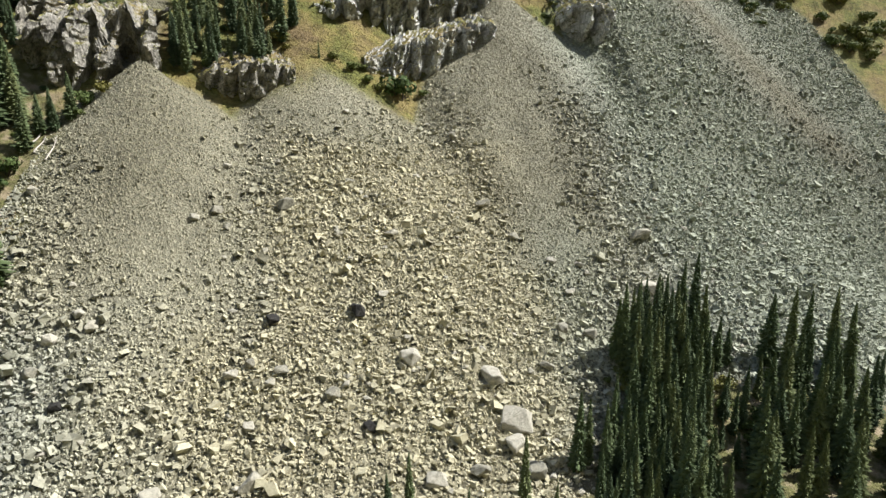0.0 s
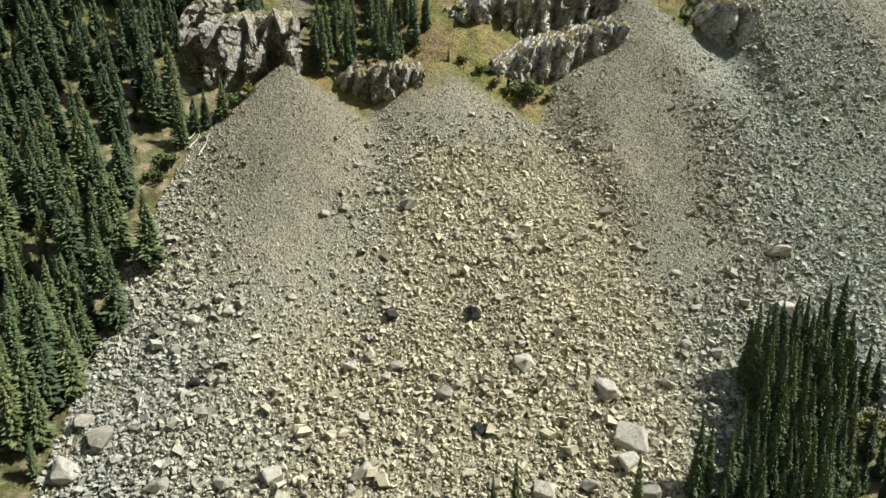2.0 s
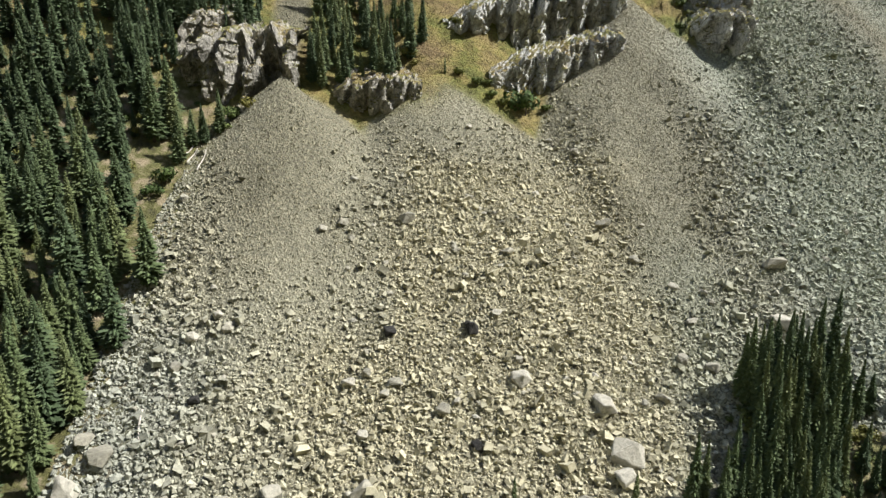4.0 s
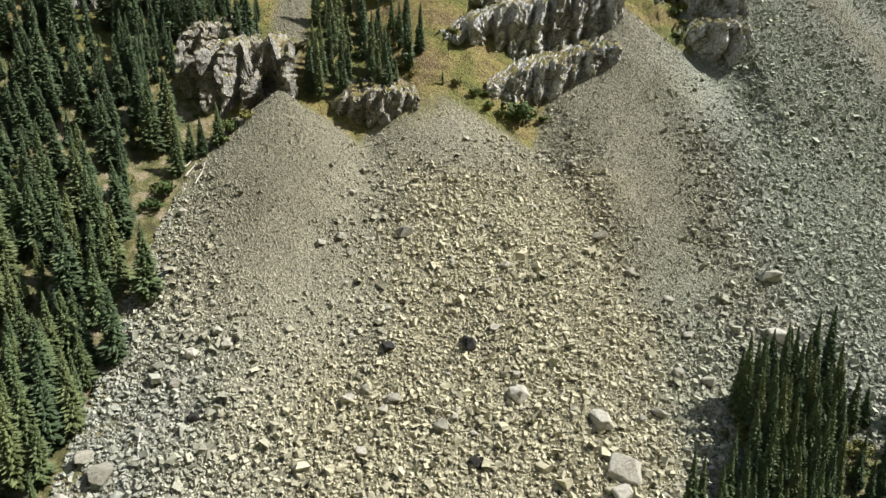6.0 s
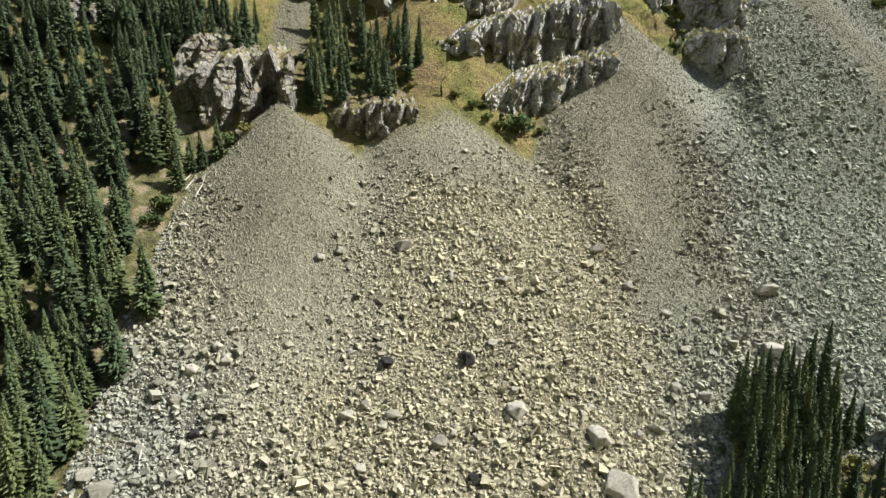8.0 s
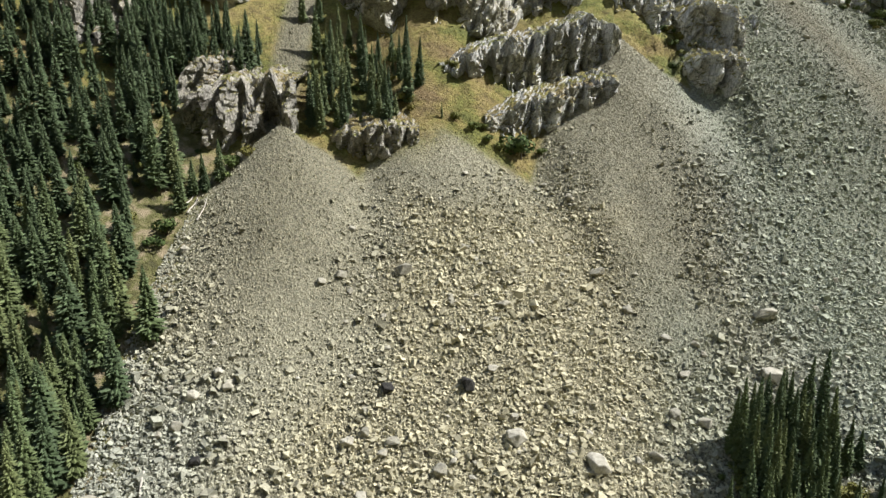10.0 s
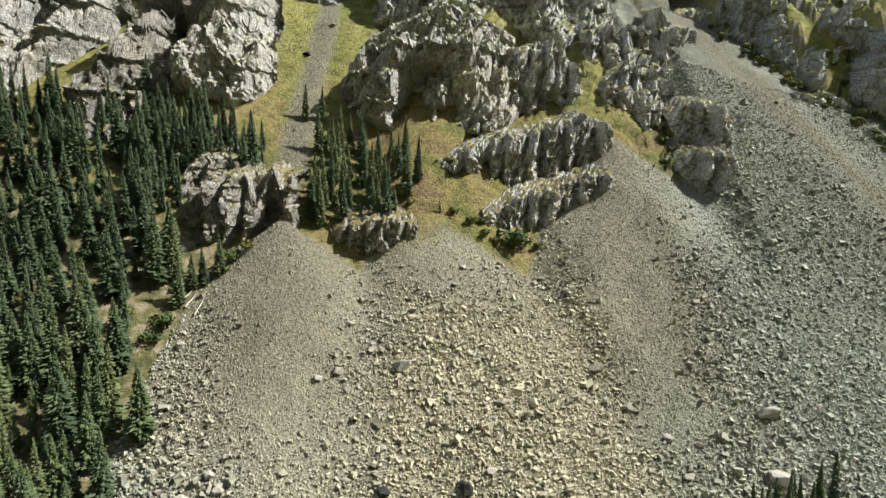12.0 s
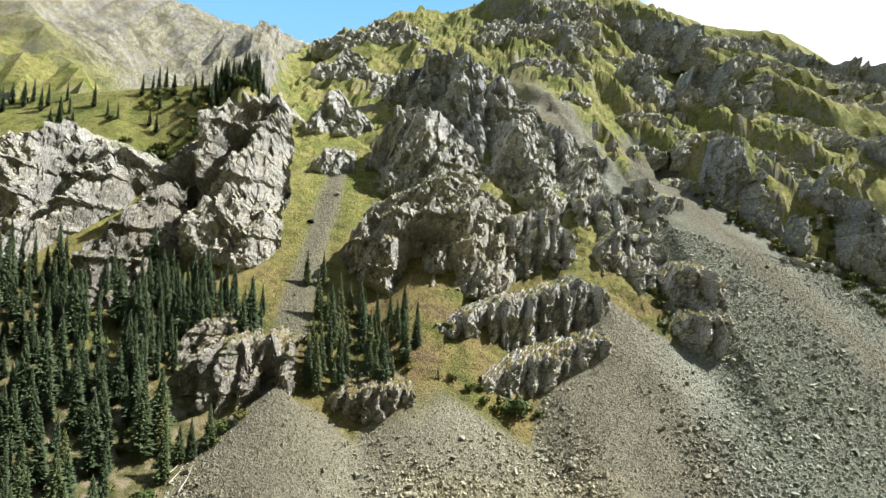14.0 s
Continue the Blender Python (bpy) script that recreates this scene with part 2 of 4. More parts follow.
def ridged(x, y, seed, octaves=4):
    total, amp = 0.0, 0.5
    for k in range(octaves):
        total = total + amp * (1 - np.abs(2 * value_noise(x, y, seed + k) - 1))
        x, y, amp = x * 2.1 + 5.7, y * 2.1 + 3.3, amp * 0.5
    return total


def fan(x, y, x0, y0, z0, k, curve):
    d = np.hypot(x - x0, y - y0)
    return z0 - k * d + curve * d * d


# near ridge skyline fitted to the last camera view: sideways slope, rise over distance
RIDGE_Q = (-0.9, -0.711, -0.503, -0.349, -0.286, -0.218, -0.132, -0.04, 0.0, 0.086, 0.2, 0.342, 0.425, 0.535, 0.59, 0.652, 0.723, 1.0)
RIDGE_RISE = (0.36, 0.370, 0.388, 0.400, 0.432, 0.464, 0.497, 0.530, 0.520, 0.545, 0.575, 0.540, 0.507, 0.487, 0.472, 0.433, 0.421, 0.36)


def block_field(x, y, size, seed):
    """Tilted slabs of about that size, as a height."""
    iu, iv = np.floor(x / size), np.floor(y / size)
    best, out = np.full(np.shape(x), 9e9), np.zeros(np.shape(x))
    for a in (-1, 0, 1):
        for b in (-1, 0, 1):
            cu, cv = iu + a, iv + b
            h = hash2(cu, cv, seed)
            h2 = (h * 57.31) % 1.0
            du, dv = x / size - cu - h, y / size - cv - h2
            d = du * du + dv * dv
            near = d < best
            best = np.where(near, d, best)
            out = np.where(near, ((h * 113.7) % 1.0 - 0.5) * 0.6 + du * ((h * 211.3) % 1.0 - 0.5) * 1.5 + dv * ((h * 331.9) % 1.0 - 0.5) * 1.2, out)
    return out * size


def saw(u, v, seed):
    """Rises fast, then falls slowly; each tooth of its own height."""
    i = np.floor(u)
    f = u - i
    tall = 0.35 + 0.65 * value_noise(i * 7.31, v, seed)
    return tall * np.where(f < 0.26, f / 0.26, (1 - f) / 0.74)


def lower_face(x, y):
    lean = np.maximum(-0.38 * np.maximum(x - 20, 0), -46) + 0.26 * np.maximum(-x - 40, 0) - 12 * np.exp(-((x - 27) / 20.0) ** 2) - 5 * np.exp(-((x + 22) / 10.0) ** 2)
    lean = np.where(x < -120, 0.26 * 80 - 0.05 * (x + 120), lean)
    wall = (44 - 17 * step(-92, -112, x)) * step(221, 240 + 16 * np.exp(-((x + 104) / 9.0) ** 2), y) * step(-64, -78, x) * step(296, 248, y)
    spur = 34 * step(0, 40, x - 125 + 0.62 * (y - 228) - 24) * step(252, 302, y)
    return 71 + 0.85 * (y - 175) + lean + wall + spur


def mountain(x, y):
    far = np.maximum(y, 60.0)
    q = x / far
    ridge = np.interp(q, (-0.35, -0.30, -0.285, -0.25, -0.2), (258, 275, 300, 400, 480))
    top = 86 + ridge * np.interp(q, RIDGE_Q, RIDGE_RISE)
    bend = np.minimum(300, ridge - 28)
    s = np.clip((far - bend) / (ridge - bend), 0, 1)
    foot = lower_face(q * bend, bend)
    face = np.where(far < bend, lower_face(x, y), foot + (top - foot) * s)
    face = np.where(far > ridge, top - 0.5 * (far - ridge), face)
    calm = np.maximum(1 - np.exp(-((x + 44 + 0.03 * (y - 200)) / 15.0) ** 2) * (y < 330), 0.04)
    # ribs that run down beside the gullies: a steep side towards -x, a gentle one towards +x
    run = x + 0.62 * y + 18 * (fbm(x * 0.02, y * 0.02, 61, 3) - 0.5)
    east = step(0, 30, x - 125 + 0.62 * (y - 228) - 26)
    ribs = saw(run / 52.0, y / 90.0, 5) * 20 * east + saw(run / 17.0 + 0.3, y / 30.0, 6) * 5.5 * (0.35 + 0.65 * east) - 8 * east
    rib = 0.55 * (ridged(x * 0.016 + 0.004 * y, y * 0.006, 3, 5) - 0.55) * (34 + 26 * step(30, 90, x))
    rough = (fbm(x * 0.06, y * 0.06, 11, 5) - 0.5) * 12
    slabs = block_field(x + 6 * (fbm(x * 0.05, y * 0.05, 71, 2) - 0.5), y, 15.0, 4) * 0.35 + block_field(x, y, 6.0, 8) * 0.5
    edge = step(0, 30, np.abs(far - ridge) + 6)
    splinters = block_field(x - 0.3 * y, y, 3.4, 18) * 0.55 + block_field(x, y + 0.2 * x, 8.5, 19) * 0.4
    crags = step(0.42, 0.58, fbm(x * 0.02, y * 0.02, 91, 3))
    return face + ((rib * step(270, 340, y) * edge + ribs * step(255, 300, y) * edge + rough * step(235, 300, y) * (0.3 + 0.7 * edge)) * calm + splinters * step(255, 290, y) * calm * (0.10 + 0.75 * crags) + slabs * np.maximum(step(250, 290, y) * (0.25 + 0.75 * crags), step(205, 225, y) * step(-36, -24, x) * step(105, 92, x)) * calm)


def far_range(x, y):
    # the bare range behind the shoulder
    d = y - 900
    top = 86 + 900 * np.interp(x / 900, (-1.2, -0.7, -0.41, -0.326, -0.218, -0.10, 0.1, 1.0), (0.66, 0.62, 0.535, 0.497, 0.462, 0.42, 0.3, 0.2))
    slabs = block_field(x, y, 60.0, 14) * 0.35 + block_field(x, y, 24.0, 15) * 0.55 + block_field(x, y, 13.0, 16) * 0.6
    rise = top - 0.8 * np.abs(d) + ((ridged(x * 0.008 + y * 0.002, y * 0.004, 21, 7) - 0.6) * 110 + slabs) * step(0, 90, np.abs(d) + 22)
    return rise


def ground_height(x, y):
    x, y = np.asarray(x, float), np.asarray(y, float)
    f1 = fan(x, y, -41, 165.5, 72.5, 0.80, 0.0005)
    f2 = fan(np.sqrt((x + 3) ** 2 + 25) - 5, y, 0, 178, 70.2, 0.68, 0.0006)
    f3 = fan(x, y, 57, 217, 97.5, 0.82, 0.0009)
    f4 = 93 + 0.82 * (y - 228) - 0.30 * np.maximum(x - 125, -30) - 0.6 * np.maximum(95 - x, 0) - 0.0012 * (y - 228) ** 2 * (y < 228)
    forest = 46 + 0.70 * (y - 136) - 0.20 * (x + 59)
    talus = smax(smax(smax(f1, f2, 2.0), f3, 3.0), f4, 8.0)
    talus = smax(talus, forest, 3.0)
    talus = talus + (fbm(x * 0.06, y * 0.06, 5, 4) - 0.5) * 3.0
    z = smax(talus, mountain(x, y), 2.0)
    z = np.where(y > 300, np.maximum(mountain(x, y), -50), z)
    floor = 1.5 + (fbm(x * 0.01, y * 0.01, 9, 3) - 0.5) * 6 + 0.0012 * np.maximum(-y - 60, 0) ** 1.5
    z = smax(z, floor, 8.0)
    return np.where(y > 560, smax(np.maximum(z, floor), far_range(x, y), 10.0), z)


# ---- the ground sheet ----
def mesh_from(name, verts, faces, material, smooth=False):
    me = bpy.data.meshes.new(name)
    verts, faces = np.asarray(verts, np.float32), np.asarray(faces, np.int32)
    me.vertices.add(len(verts))
    me.vertices.foreach_set("co", verts.ravel())
    k = faces.shape[1]
    me.loops.add(faces.size)
    me.loops.foreach_set("vertex_index", faces.ravel())
    me.polygons.add(len(faces))
    me.polygons.foreach_set("loop_start", np.arange(0, faces.size, k, dtype=np.int32))
    me.polygons.foreach_set("use_smooth", np.full(len(faces), smooth))
    me.update(calc_edges=True)
    me.validate()
    me.materials.append(material)
    return me


def paint(me, name, rgb):
    a = me.color_attributes.new(name, "FLOAT_COLOR", "POINT")
    a.data.foreach_set("color", np.c_[rgb, np.ones(len(rgb))].astype(np.float32).ravel())


def grid_faces(rows, cols):
    i = (np.arange(rows - 1)[:, None] * cols + np.arange(cols - 1)[None, :]).ravel()
    return np.stack([i, i + 1, i + cols + 1, i + cols], 1)


def tone_of(x, y):
    """Share of tan, red-brown and green-grey debris at a place of the scree."""
    n = fbm(x * 0.05, y * 0.05, 31, 4) - 0.5
    tan = step(-40, -10, x + n * 34) * step(64, 32, x + n * 34) * step(186, 140, y + n * 40)
    tan = np.maximum(0.92 * tan, 0.60 * np.maximum(step(-52, -28, x + n * 14), step(98, 118, y + n * 16) * step(-66, -50, x)) * step(80, 50, x))
    brown = 0.84 * np.exp(-((x + 37 + n * 10) / 17.0) ** 2) * step(100, 140, y)
    brown = np.maximum(brown, 0.55 * np.exp(-((x + 4 + n * 10) / 19.0) ** 2) * step(146, 168, y + n * 16))
    brown = np.maximum(brown, 0.66 * np.exp(-((x - 50 + n * 10) / 13.0) ** 2) * step(114, 135, y))
    brown = np.maximum(brown, 0.95 * np.exp(-((x - 148 + 0.5 * (y - 215) + n * 10) / 19.0) ** 2) * step(170, 190, y))
    brown = np.maximum(brown, 0.9 * np.exp(-((x + 46) / 9.0) ** 2) * step(165, 182, y))
    brown = np.maximum(brown, 0.66 * np.exp(-((x - 58) / 17.0) ** 2) * step(165, 190, y))
    green = np.maximum(0.9 * step(62, 88, x + n * 20) * (1 - brown), 0.55 * np.exp(-((x - 52 + n * 10) / 11.0) ** 2) * step(150, 120, y))
    return np.stack([np.clip(tan, 0, 1), np.clip(brown, 0, 1), np.clip(green, 0, 1)], -1)


def scree_limit(x, y):
    """1 on open scree, 0 on the grown-over and rocky slope."""
    talus = np.maximum(np.maximum(fan(x, y, -41, 165.5, 72.5, 0.80, 0.0005), fan(np.sqrt((x + 3) ** 2 + 25) - 5, y, 0, 178, 70.2, 0.68, 0.0006)),
                       fan(x, y, 57, 217, 97.5, 0.82, 0.0009))
    right = 93 + 0.82 * (y - 228) - 0.30 * np.maximum(x - 125, -30) - 0.6 * np.maximum(95 - x, 0)
    talus = np.maximum(talus, right)
    forest = 46 + 0.70 * (y - 136) - 0.20 * (x + 59)
    open_ = step(-2.5, 0.5, talus - np.maximum(forest, mountain(x, y)))
    chute = step(1.0, 0.4, np.abs(x + 45 + 3 * (fbm(x * 0.1, y * 0.06, 8, 2) - 0.5)) / 6.0) * step(160, 170, y) * step(300, 270, y)
    gully = step(1.0, 0.5, np.abs(x - 125 + 0.62 * (y - 228)) / 17.0) * step(210, 235, y) * step(400, 330, y)
    return np.clip(np.maximum(np.maximum(open_, chute), gully), 0, 1)


def coarse_share(x, y):
    """How coarse the debris is: 0 for the fine chutes, 1 for the block fields."""
    n = fbm(x * 0.07, y * 0.07, 41, 4) - 0.5
    fine = np.exp(-((x + 38 + 0.12 * (y - 165) + n * 12) / 17.0) ** 2) * step(92, 128, y + n * 30)
    fine = np.maximum(fine, np.exp(-((x + 38) / 26.0) ** 2) * step(128, 150, y))
    fine = np.maximum(fine, 0.95 * np.exp(-((x + 3) / 16.0) ** 2) * step(150, 168, y))
    fine = np.maximum(fine, 1.1 * np.exp(-((x - 50 + n * 8) / 9.5) ** 2) * step(116, 132, y + n * 10))
    fine = np.maximum(fine, 0.9 * step(165, 195, y) * step(30, 40, x) * step(90, 76, x))
    fine = np.maximum(fine, 0.9 * np.exp(-((x - 150 + 0.5 * (y - 215)) / 16.0) ** 2) * step(180, 200, y))
    return np.clip(1 - fine + n * 0.5, 0, 1)


def build_ground():
    xs = np.concatenate([-190 - np.cumsum(np.geomspace(2.2, 60, 60))[::-1], np.arange(-190, 200, 1.5), 200 + np.cumsum(np.geomspace(1.5, 160, 46))])
    ys = np.concatenate([62 - np.cumsum(np.geomspace(1.6, 160, 44))[::-1], np.arange(62, 170, 1.7), np.arange(170, 330, 1.3), np.arange(330, 500, 2.2), np.arange(500, 560, 5.0), np.arange(560, 1000, 6.0), 1000 + np.cumsum(np.geomspace(8, 260, 22))])
    x, y = np.meshgrid(xs, ys)
    z = ground_height(x, y)
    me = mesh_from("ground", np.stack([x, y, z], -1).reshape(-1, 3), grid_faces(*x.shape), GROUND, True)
    grown = 1 - scree_limit(x, y)
    craggy = (y > 240) & (grown > 0.5)
    me.polygons.foreach_set("use_smooth", ~craggy[:-1, :-1].ravel())
    wood = step(-50, -62, x + 8 * (fbm(x * 0.1, y * 0.1, 77, 3) - 0.5)) * step(176, 160, y)
    wood = np.maximum(wood, step(-3, 3, x - 54 + 0.9 * (100 - y)) * step(104, 98, y + 0.05 * (x - 50)))
    valley = step(70, 50, y)
    wood = np.maximum(wood, valley)
    bare_haze = step(600, 700, y)
    paint(me, "cover", np.stack([np.maximum(grown, bare_haze), wood * (1 - bare_haze), 0.85 * bare_haze], -1).reshape(-1, 3))
    paint(me, "tone", tone_of(x, y).reshape(-1, 3))
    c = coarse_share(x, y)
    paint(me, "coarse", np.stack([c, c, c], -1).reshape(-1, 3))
    return tagged(new("ground", me), "steep mountain slope of scree, grass and forest soil", "mountain slope", kind="structure")


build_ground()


# ---- rock outcrops ----
def part(name, me, parent, label=""):
    ob = new(name, me)
    ob.parent = parent
    return tagged(ob, label)


def cells(p, seed):
    """Nearest of one scattered point a cell: three random numbers of it, the way from it, and how near the next one is."""
    cell = np.floor(p)
    best, second = np.full(len(p), 9e9), np.full(len(p), 9e9)
    pick, way = np.zeros(len(p)), np.zeros(p.shape)
    for k in range(3 ** p.shape[1]):
        c = cell + [(k // 3 ** a) % 3 - 1 for a in range(p.shape[1])]
        h = np.sin(c @ np.array((127.1, 311.7, 74.7))[: p.shape[1]] + seed * 13.7) * 43758.5453
        h = h - np.floor(h)
        v = p - c - np.stack([(h * m) % 1.0 for m in (1.0, 57.31, 113.7)[: p.shape[1]]], -1)
        d = (v * v).sum(1)
        near = d < best
        second = np.where(near, best, np.minimum(second, d))
        best = np.where(near, d, best)
        pick = np.where(near, h, pick)
        way[near] = v[near]
    rnd = [(pick * m) % 1.0 for m in (211.3, 331.9, 431.7, 523.1)]
    return rnd, way, np.sqrt(second) - np.sqrt(best)


def cleft(x, z, low, high, depth, left, right):
    """A gully in a face between two points (x, z): its far side comes down gently from -x, the near side turns steeply to -x."""
    (x0, z0), (x1, z1) = low, high
    s = np.clip((z - z0) / (z1 - z0), 0, 1)
    d = x - x0 - (x1 - x0) * s + min(2.2, 0.3 * left) * (fbm(x * 0.18, z * 0.18, x0, 3) - 0.5)
    fade = step(z0 - 4, z0 + 3, z) * step(z1 + 5, z1 - 4, z)
    return depth * fade * np.where(d < 0, np.clip(1 + d / left, 0, 1) ** 1.3, np.clip(1 - d / right, 0, 1))


def blocks(x, z, seed, amp, scale):
    """Depth of the large jointed blocks of a face, taller than wide."""
    total, ribs = np.zeros(x.size), np.zeros(x.size)
    xf, zf = x.ravel(), z.ravel()
    warp = (fbm(xf * 0.10, zf * 0.10, seed + 50, 3) - 0.5) * 5
    for size, share in ((19.0 * scale, 0.66), (7.5 * scale, 0.34)):
        u = (xf - 0.5 * zf + warp * 1.2) / size
        ribs = ribs + share * size * (saw(u, zf / (size * 1.6), seed + 21) - 0.3)
    for size, share in ((10.0 * scale, 0.42), (4.6 * scale, 0.46)):
        rnd, way, gap = cells(np.stack([(xf + warp + 0.22 * zf) / size, (zf - 0.25 * xf + warp * 0.6) / (size * 2.0)], -1), seed + size)
        flat = (rnd[0] - 0.5) * 0.45 + way[:, 0] * (rnd[1] - 0.5) * 2.2 + way[:, 1] * (rnd[2] - 0.5) * 0.8
        total = total + share * size * flat
    return (total * amp + ribs * 0.9).reshape(x.shape)


def relief(p, seed, scale):
    """Fine broken relief in all directions: facets of two sizes with open joints."""
    total = np.zeros(len(p))
    for size, share in ((3.6 * max(scale, 0.7), 0.72), (1.5, 0.62)):
        rnd, way, gap = cells((p + p[:, 2:] * np.array((-0.4, 0.0, 0.0))) / (size * np.array((0.8, 1.0, 2.3))) + 7.7, seed + size)
        flat = (rnd[0] - 0.5) * 0.6 + ((np.stack(rnd[1:], -1) - 0.5) * way).sum(1) * 1.8
        total = total + share * size * flat
    return total


TABLE_X, TABLE_Y = np.arange(-240, 380, 1.5), np.arange(130, 520, 0.8)
TABLE_Z = np.maximum.accumulate(ground_height(*np.meshgrid(TABLE_X, TABLE_Y, indexing="ij")), axis=1)


def ground_y(x, z):
    """Where the slope reaches the height z."""
    k = np.clip(np.round((x[0] - TABLE_X[0]) / 1.5).astype(int), 0, len(TABLE_X) - 1)
    return np.stack([np.interp(z[:, c], TABLE_Z[k[c]], TABLE_Y) for c in range(x.shape[1])], 1)


def outcrop(x_list, base_list, top_list, y_list, label, material, seed, lean, amp, res=0.6, wedge=0.0, peak=0.62, clefts=()):
    """A rock mass: along x the height of its foot and top and the place of its face. A face of jointed blocks, and a shelf that runs back into the slope."""
    height = max(t - b for t, b in zip(top_list, base_list))
    scale = min(max(height / 32, 0.28), 1.1)
    xs = np.arange(x_list[0] - 1.5, x_list[-1] + 1.5 + res, res)
    top = np.interp(xs, x_list, top_list) + (fbm(xs * 0.45, xs * 0.0, seed + 7, 4) - 0.55) * 10 * scale
    foot = np.minimum(np.interp(xs, x_list, base_list), top - 0.8)
    rows = int((height + 5) / (res * 0.8)) + 2
    s = np.linspace(0, 1, rows)[:, None]
    z = foot - 5 + (top - foot + 5) * s
    x = np.broadcast_to(xs, z.shape)
    turn_x = xs[0] + peak * (xs[-1] - xs[0])
    span = xs[-1] - xs[0]
    y = np.interp(x, x_list, y_list) + wedge * (np.abs(x - turn_x - 0.25 * (foot - z)) - 0.3 * span) + lean * (z - foot) + 1.1 * np.maximum(foot - z, 0)
    y = y - blocks(x, z, seed, amp, scale) * step(-3, 2, z - foot)
    for low, high, depth, left, right in clefts:
        y = y + cleft(x, z, low, high, depth, left, right)
    y = y + (fbm(x * 0.22, z * 0.16, seed + 15, 4) - 0.5) * 3 * scale
    level = (z + 3.5 * fbm(x * 0.12, z * 0.02, seed + 3, 3)) / (9 * scale)
    y = y + 2.4 * scale * step(0.0, 0.2, level - np.floor(level)) * (hash2(np.floor(level), np.floor((x + 0.6 * z) / (15 * scale)), seed) > 0.4) - 1.2 * scale
    end = np.minimum(x - xs[0], xs[-1] - x)
    y = y + 6 * scale * (1 - step(0, 3.2 * scale, end + 3 * scale * (fbm(x * 0.3, z * 0.3, seed + 9, 3) - 0.5)))
    back = np.clip(ground_y(x[-1:], z[-1:])[0] - y[-1] + 3, 0.5, 30)
    u = np.linspace(0, 1, max(int(back.max() / (res * 1.3)), 2) + 1)[1:, None]
    wide = np.ones(2 * int(3 / res) + 1)
    even = [np.convolve(np.pad(a, len(wide) // 2, mode="edge"), wide / len(wide), mode="valid") for a in (y[-1], z[-1], back)]
    soft = np.minimum(u * 3, 1)
    edge_y, edge_z, back = y[-1] * (1 - soft) + even[0] * soft, z[-1] * (1 - soft) + even[1] * soft, even[2]
    shelf_y, shelf_z = edge_y + back * u, edge_z + np.minimum(0.38 * back, 4.0) * u + 1.2 * scale * (fbm(xs * 0.25, back * u * 0.3, seed + 4, 3) - 0.5)
    x, y, z = np.broadcast_to(xs, (rows + len(u), len(xs))), np.concatenate([y, shelf_y]), np.concatenate([z, shelf_z])
    hidden = ground_y(x, z)
    keep = y < hidden + 1.8
    y = np.minimum(y, hidden + 4)
    way = np.concatenate([np.tile((0.0, -0.95, 0.3), (rows, 1)), np.tile((0.0, -0.35, 0.94), (len(u), 1))])[:, None, :]
    p = np.stack([x, y, z], -1)
    calm = np.concatenate([np.ones(rows), np.full(len(u), 0.5)])[:, None]
    p = p + way * (relief(p.reshape(-1, 3), seed + 1, max(scale, 0.5)).reshape(x.shape) * calm)[..., None]
    faces = grid_faces(*x.shape)
    live = keep.ravel()[faces].any(axis=1).reshape(x.shape[0] - 1, x.shape[1] - 1)
    if not live.any():
        return None
    mark = np.where(live, np.arange(1, live.size + 1).reshape(live.shape), 0)
    for _ in range(400):
        pad = np.pad(mark, 1)
        grown = np.where(live, np.maximum.reduce([mark, pad[:-2, 1:-1], pad[2:, 1:-1], pad[1:-1, :-2], pad[1:-1, 2:]]), 0)
        if (grown == mark).all():
            break
        mark = grown
    kinds, sizes = np.unique(mark[mark > 0], return_counts=True)
    faces = faces[(mark == kinds[sizes.argmax()]).ravel()]
    base = tagged(new("rock_outcrop"), label, "rock outcrop", "rock outcrops of the mountain face")
    base.location = (float(xs.mean()), float(np.mean(y_list)), float(foot.mean()))
    p = p - np.array(base.location)
    for name, these in (("rock_face", faces[:, 0] < rows * len(xs)), ("shelf", faces[:, 0] >= rows * len(xs))):
        if these.any():
            used, flat = np.unique(faces[these], return_inverse=True)
            part(name, mesh_from(name, p.reshape(-1, 3)[used], flat.reshape(-1, 4), material), base, "rock shelf with turf" if name == "shelf" else "")
    return base


outcrop((-137.7, -127.1, -123.8, -120.1, -115.0, -109.5, -100.8, -93.6, -87.5, -78.8, -71.8, -65.7, -60.7, -56.7), (99.5, 101.5, 109.2, 118.2, 125.5, 131.6, 120.3, 116.0, 112.1, 112.2, 112.3, 108.9, 108.3, 110.2), (144.7, 148.4, 153.8, 152.7, 148.9, 147.4, 143.0, 146.7, 155.7, 161.0, 166.2, 167.6, 173.7, 166.7), (183.1, 186.0, 195.3, 202.5, 206.9, 213.4, 208.6, 204.4, 202.5, 203.0, 203.4, 204.5, 212.2, 216.1),
        "high pale rock wall below a grassy shoulder", PALE_ROCK, 113, 0.2, 0.6, 0.5, clefts=(((-116.6, 111.2), (-96.6, 146.2), 22, 13, 4), ((-89.1, 113.0), (-83.8, 160.0), 20, 10, 4), ((-85.5, 113.0), (-68.5, 152.3), 20, 11, 3.5), ((-57.6, 133.3), (-57.0, 158.1), 6, 6, 3), ((-66.3, 144.7), (-68.6, 167.8), 7, 8, 3)))
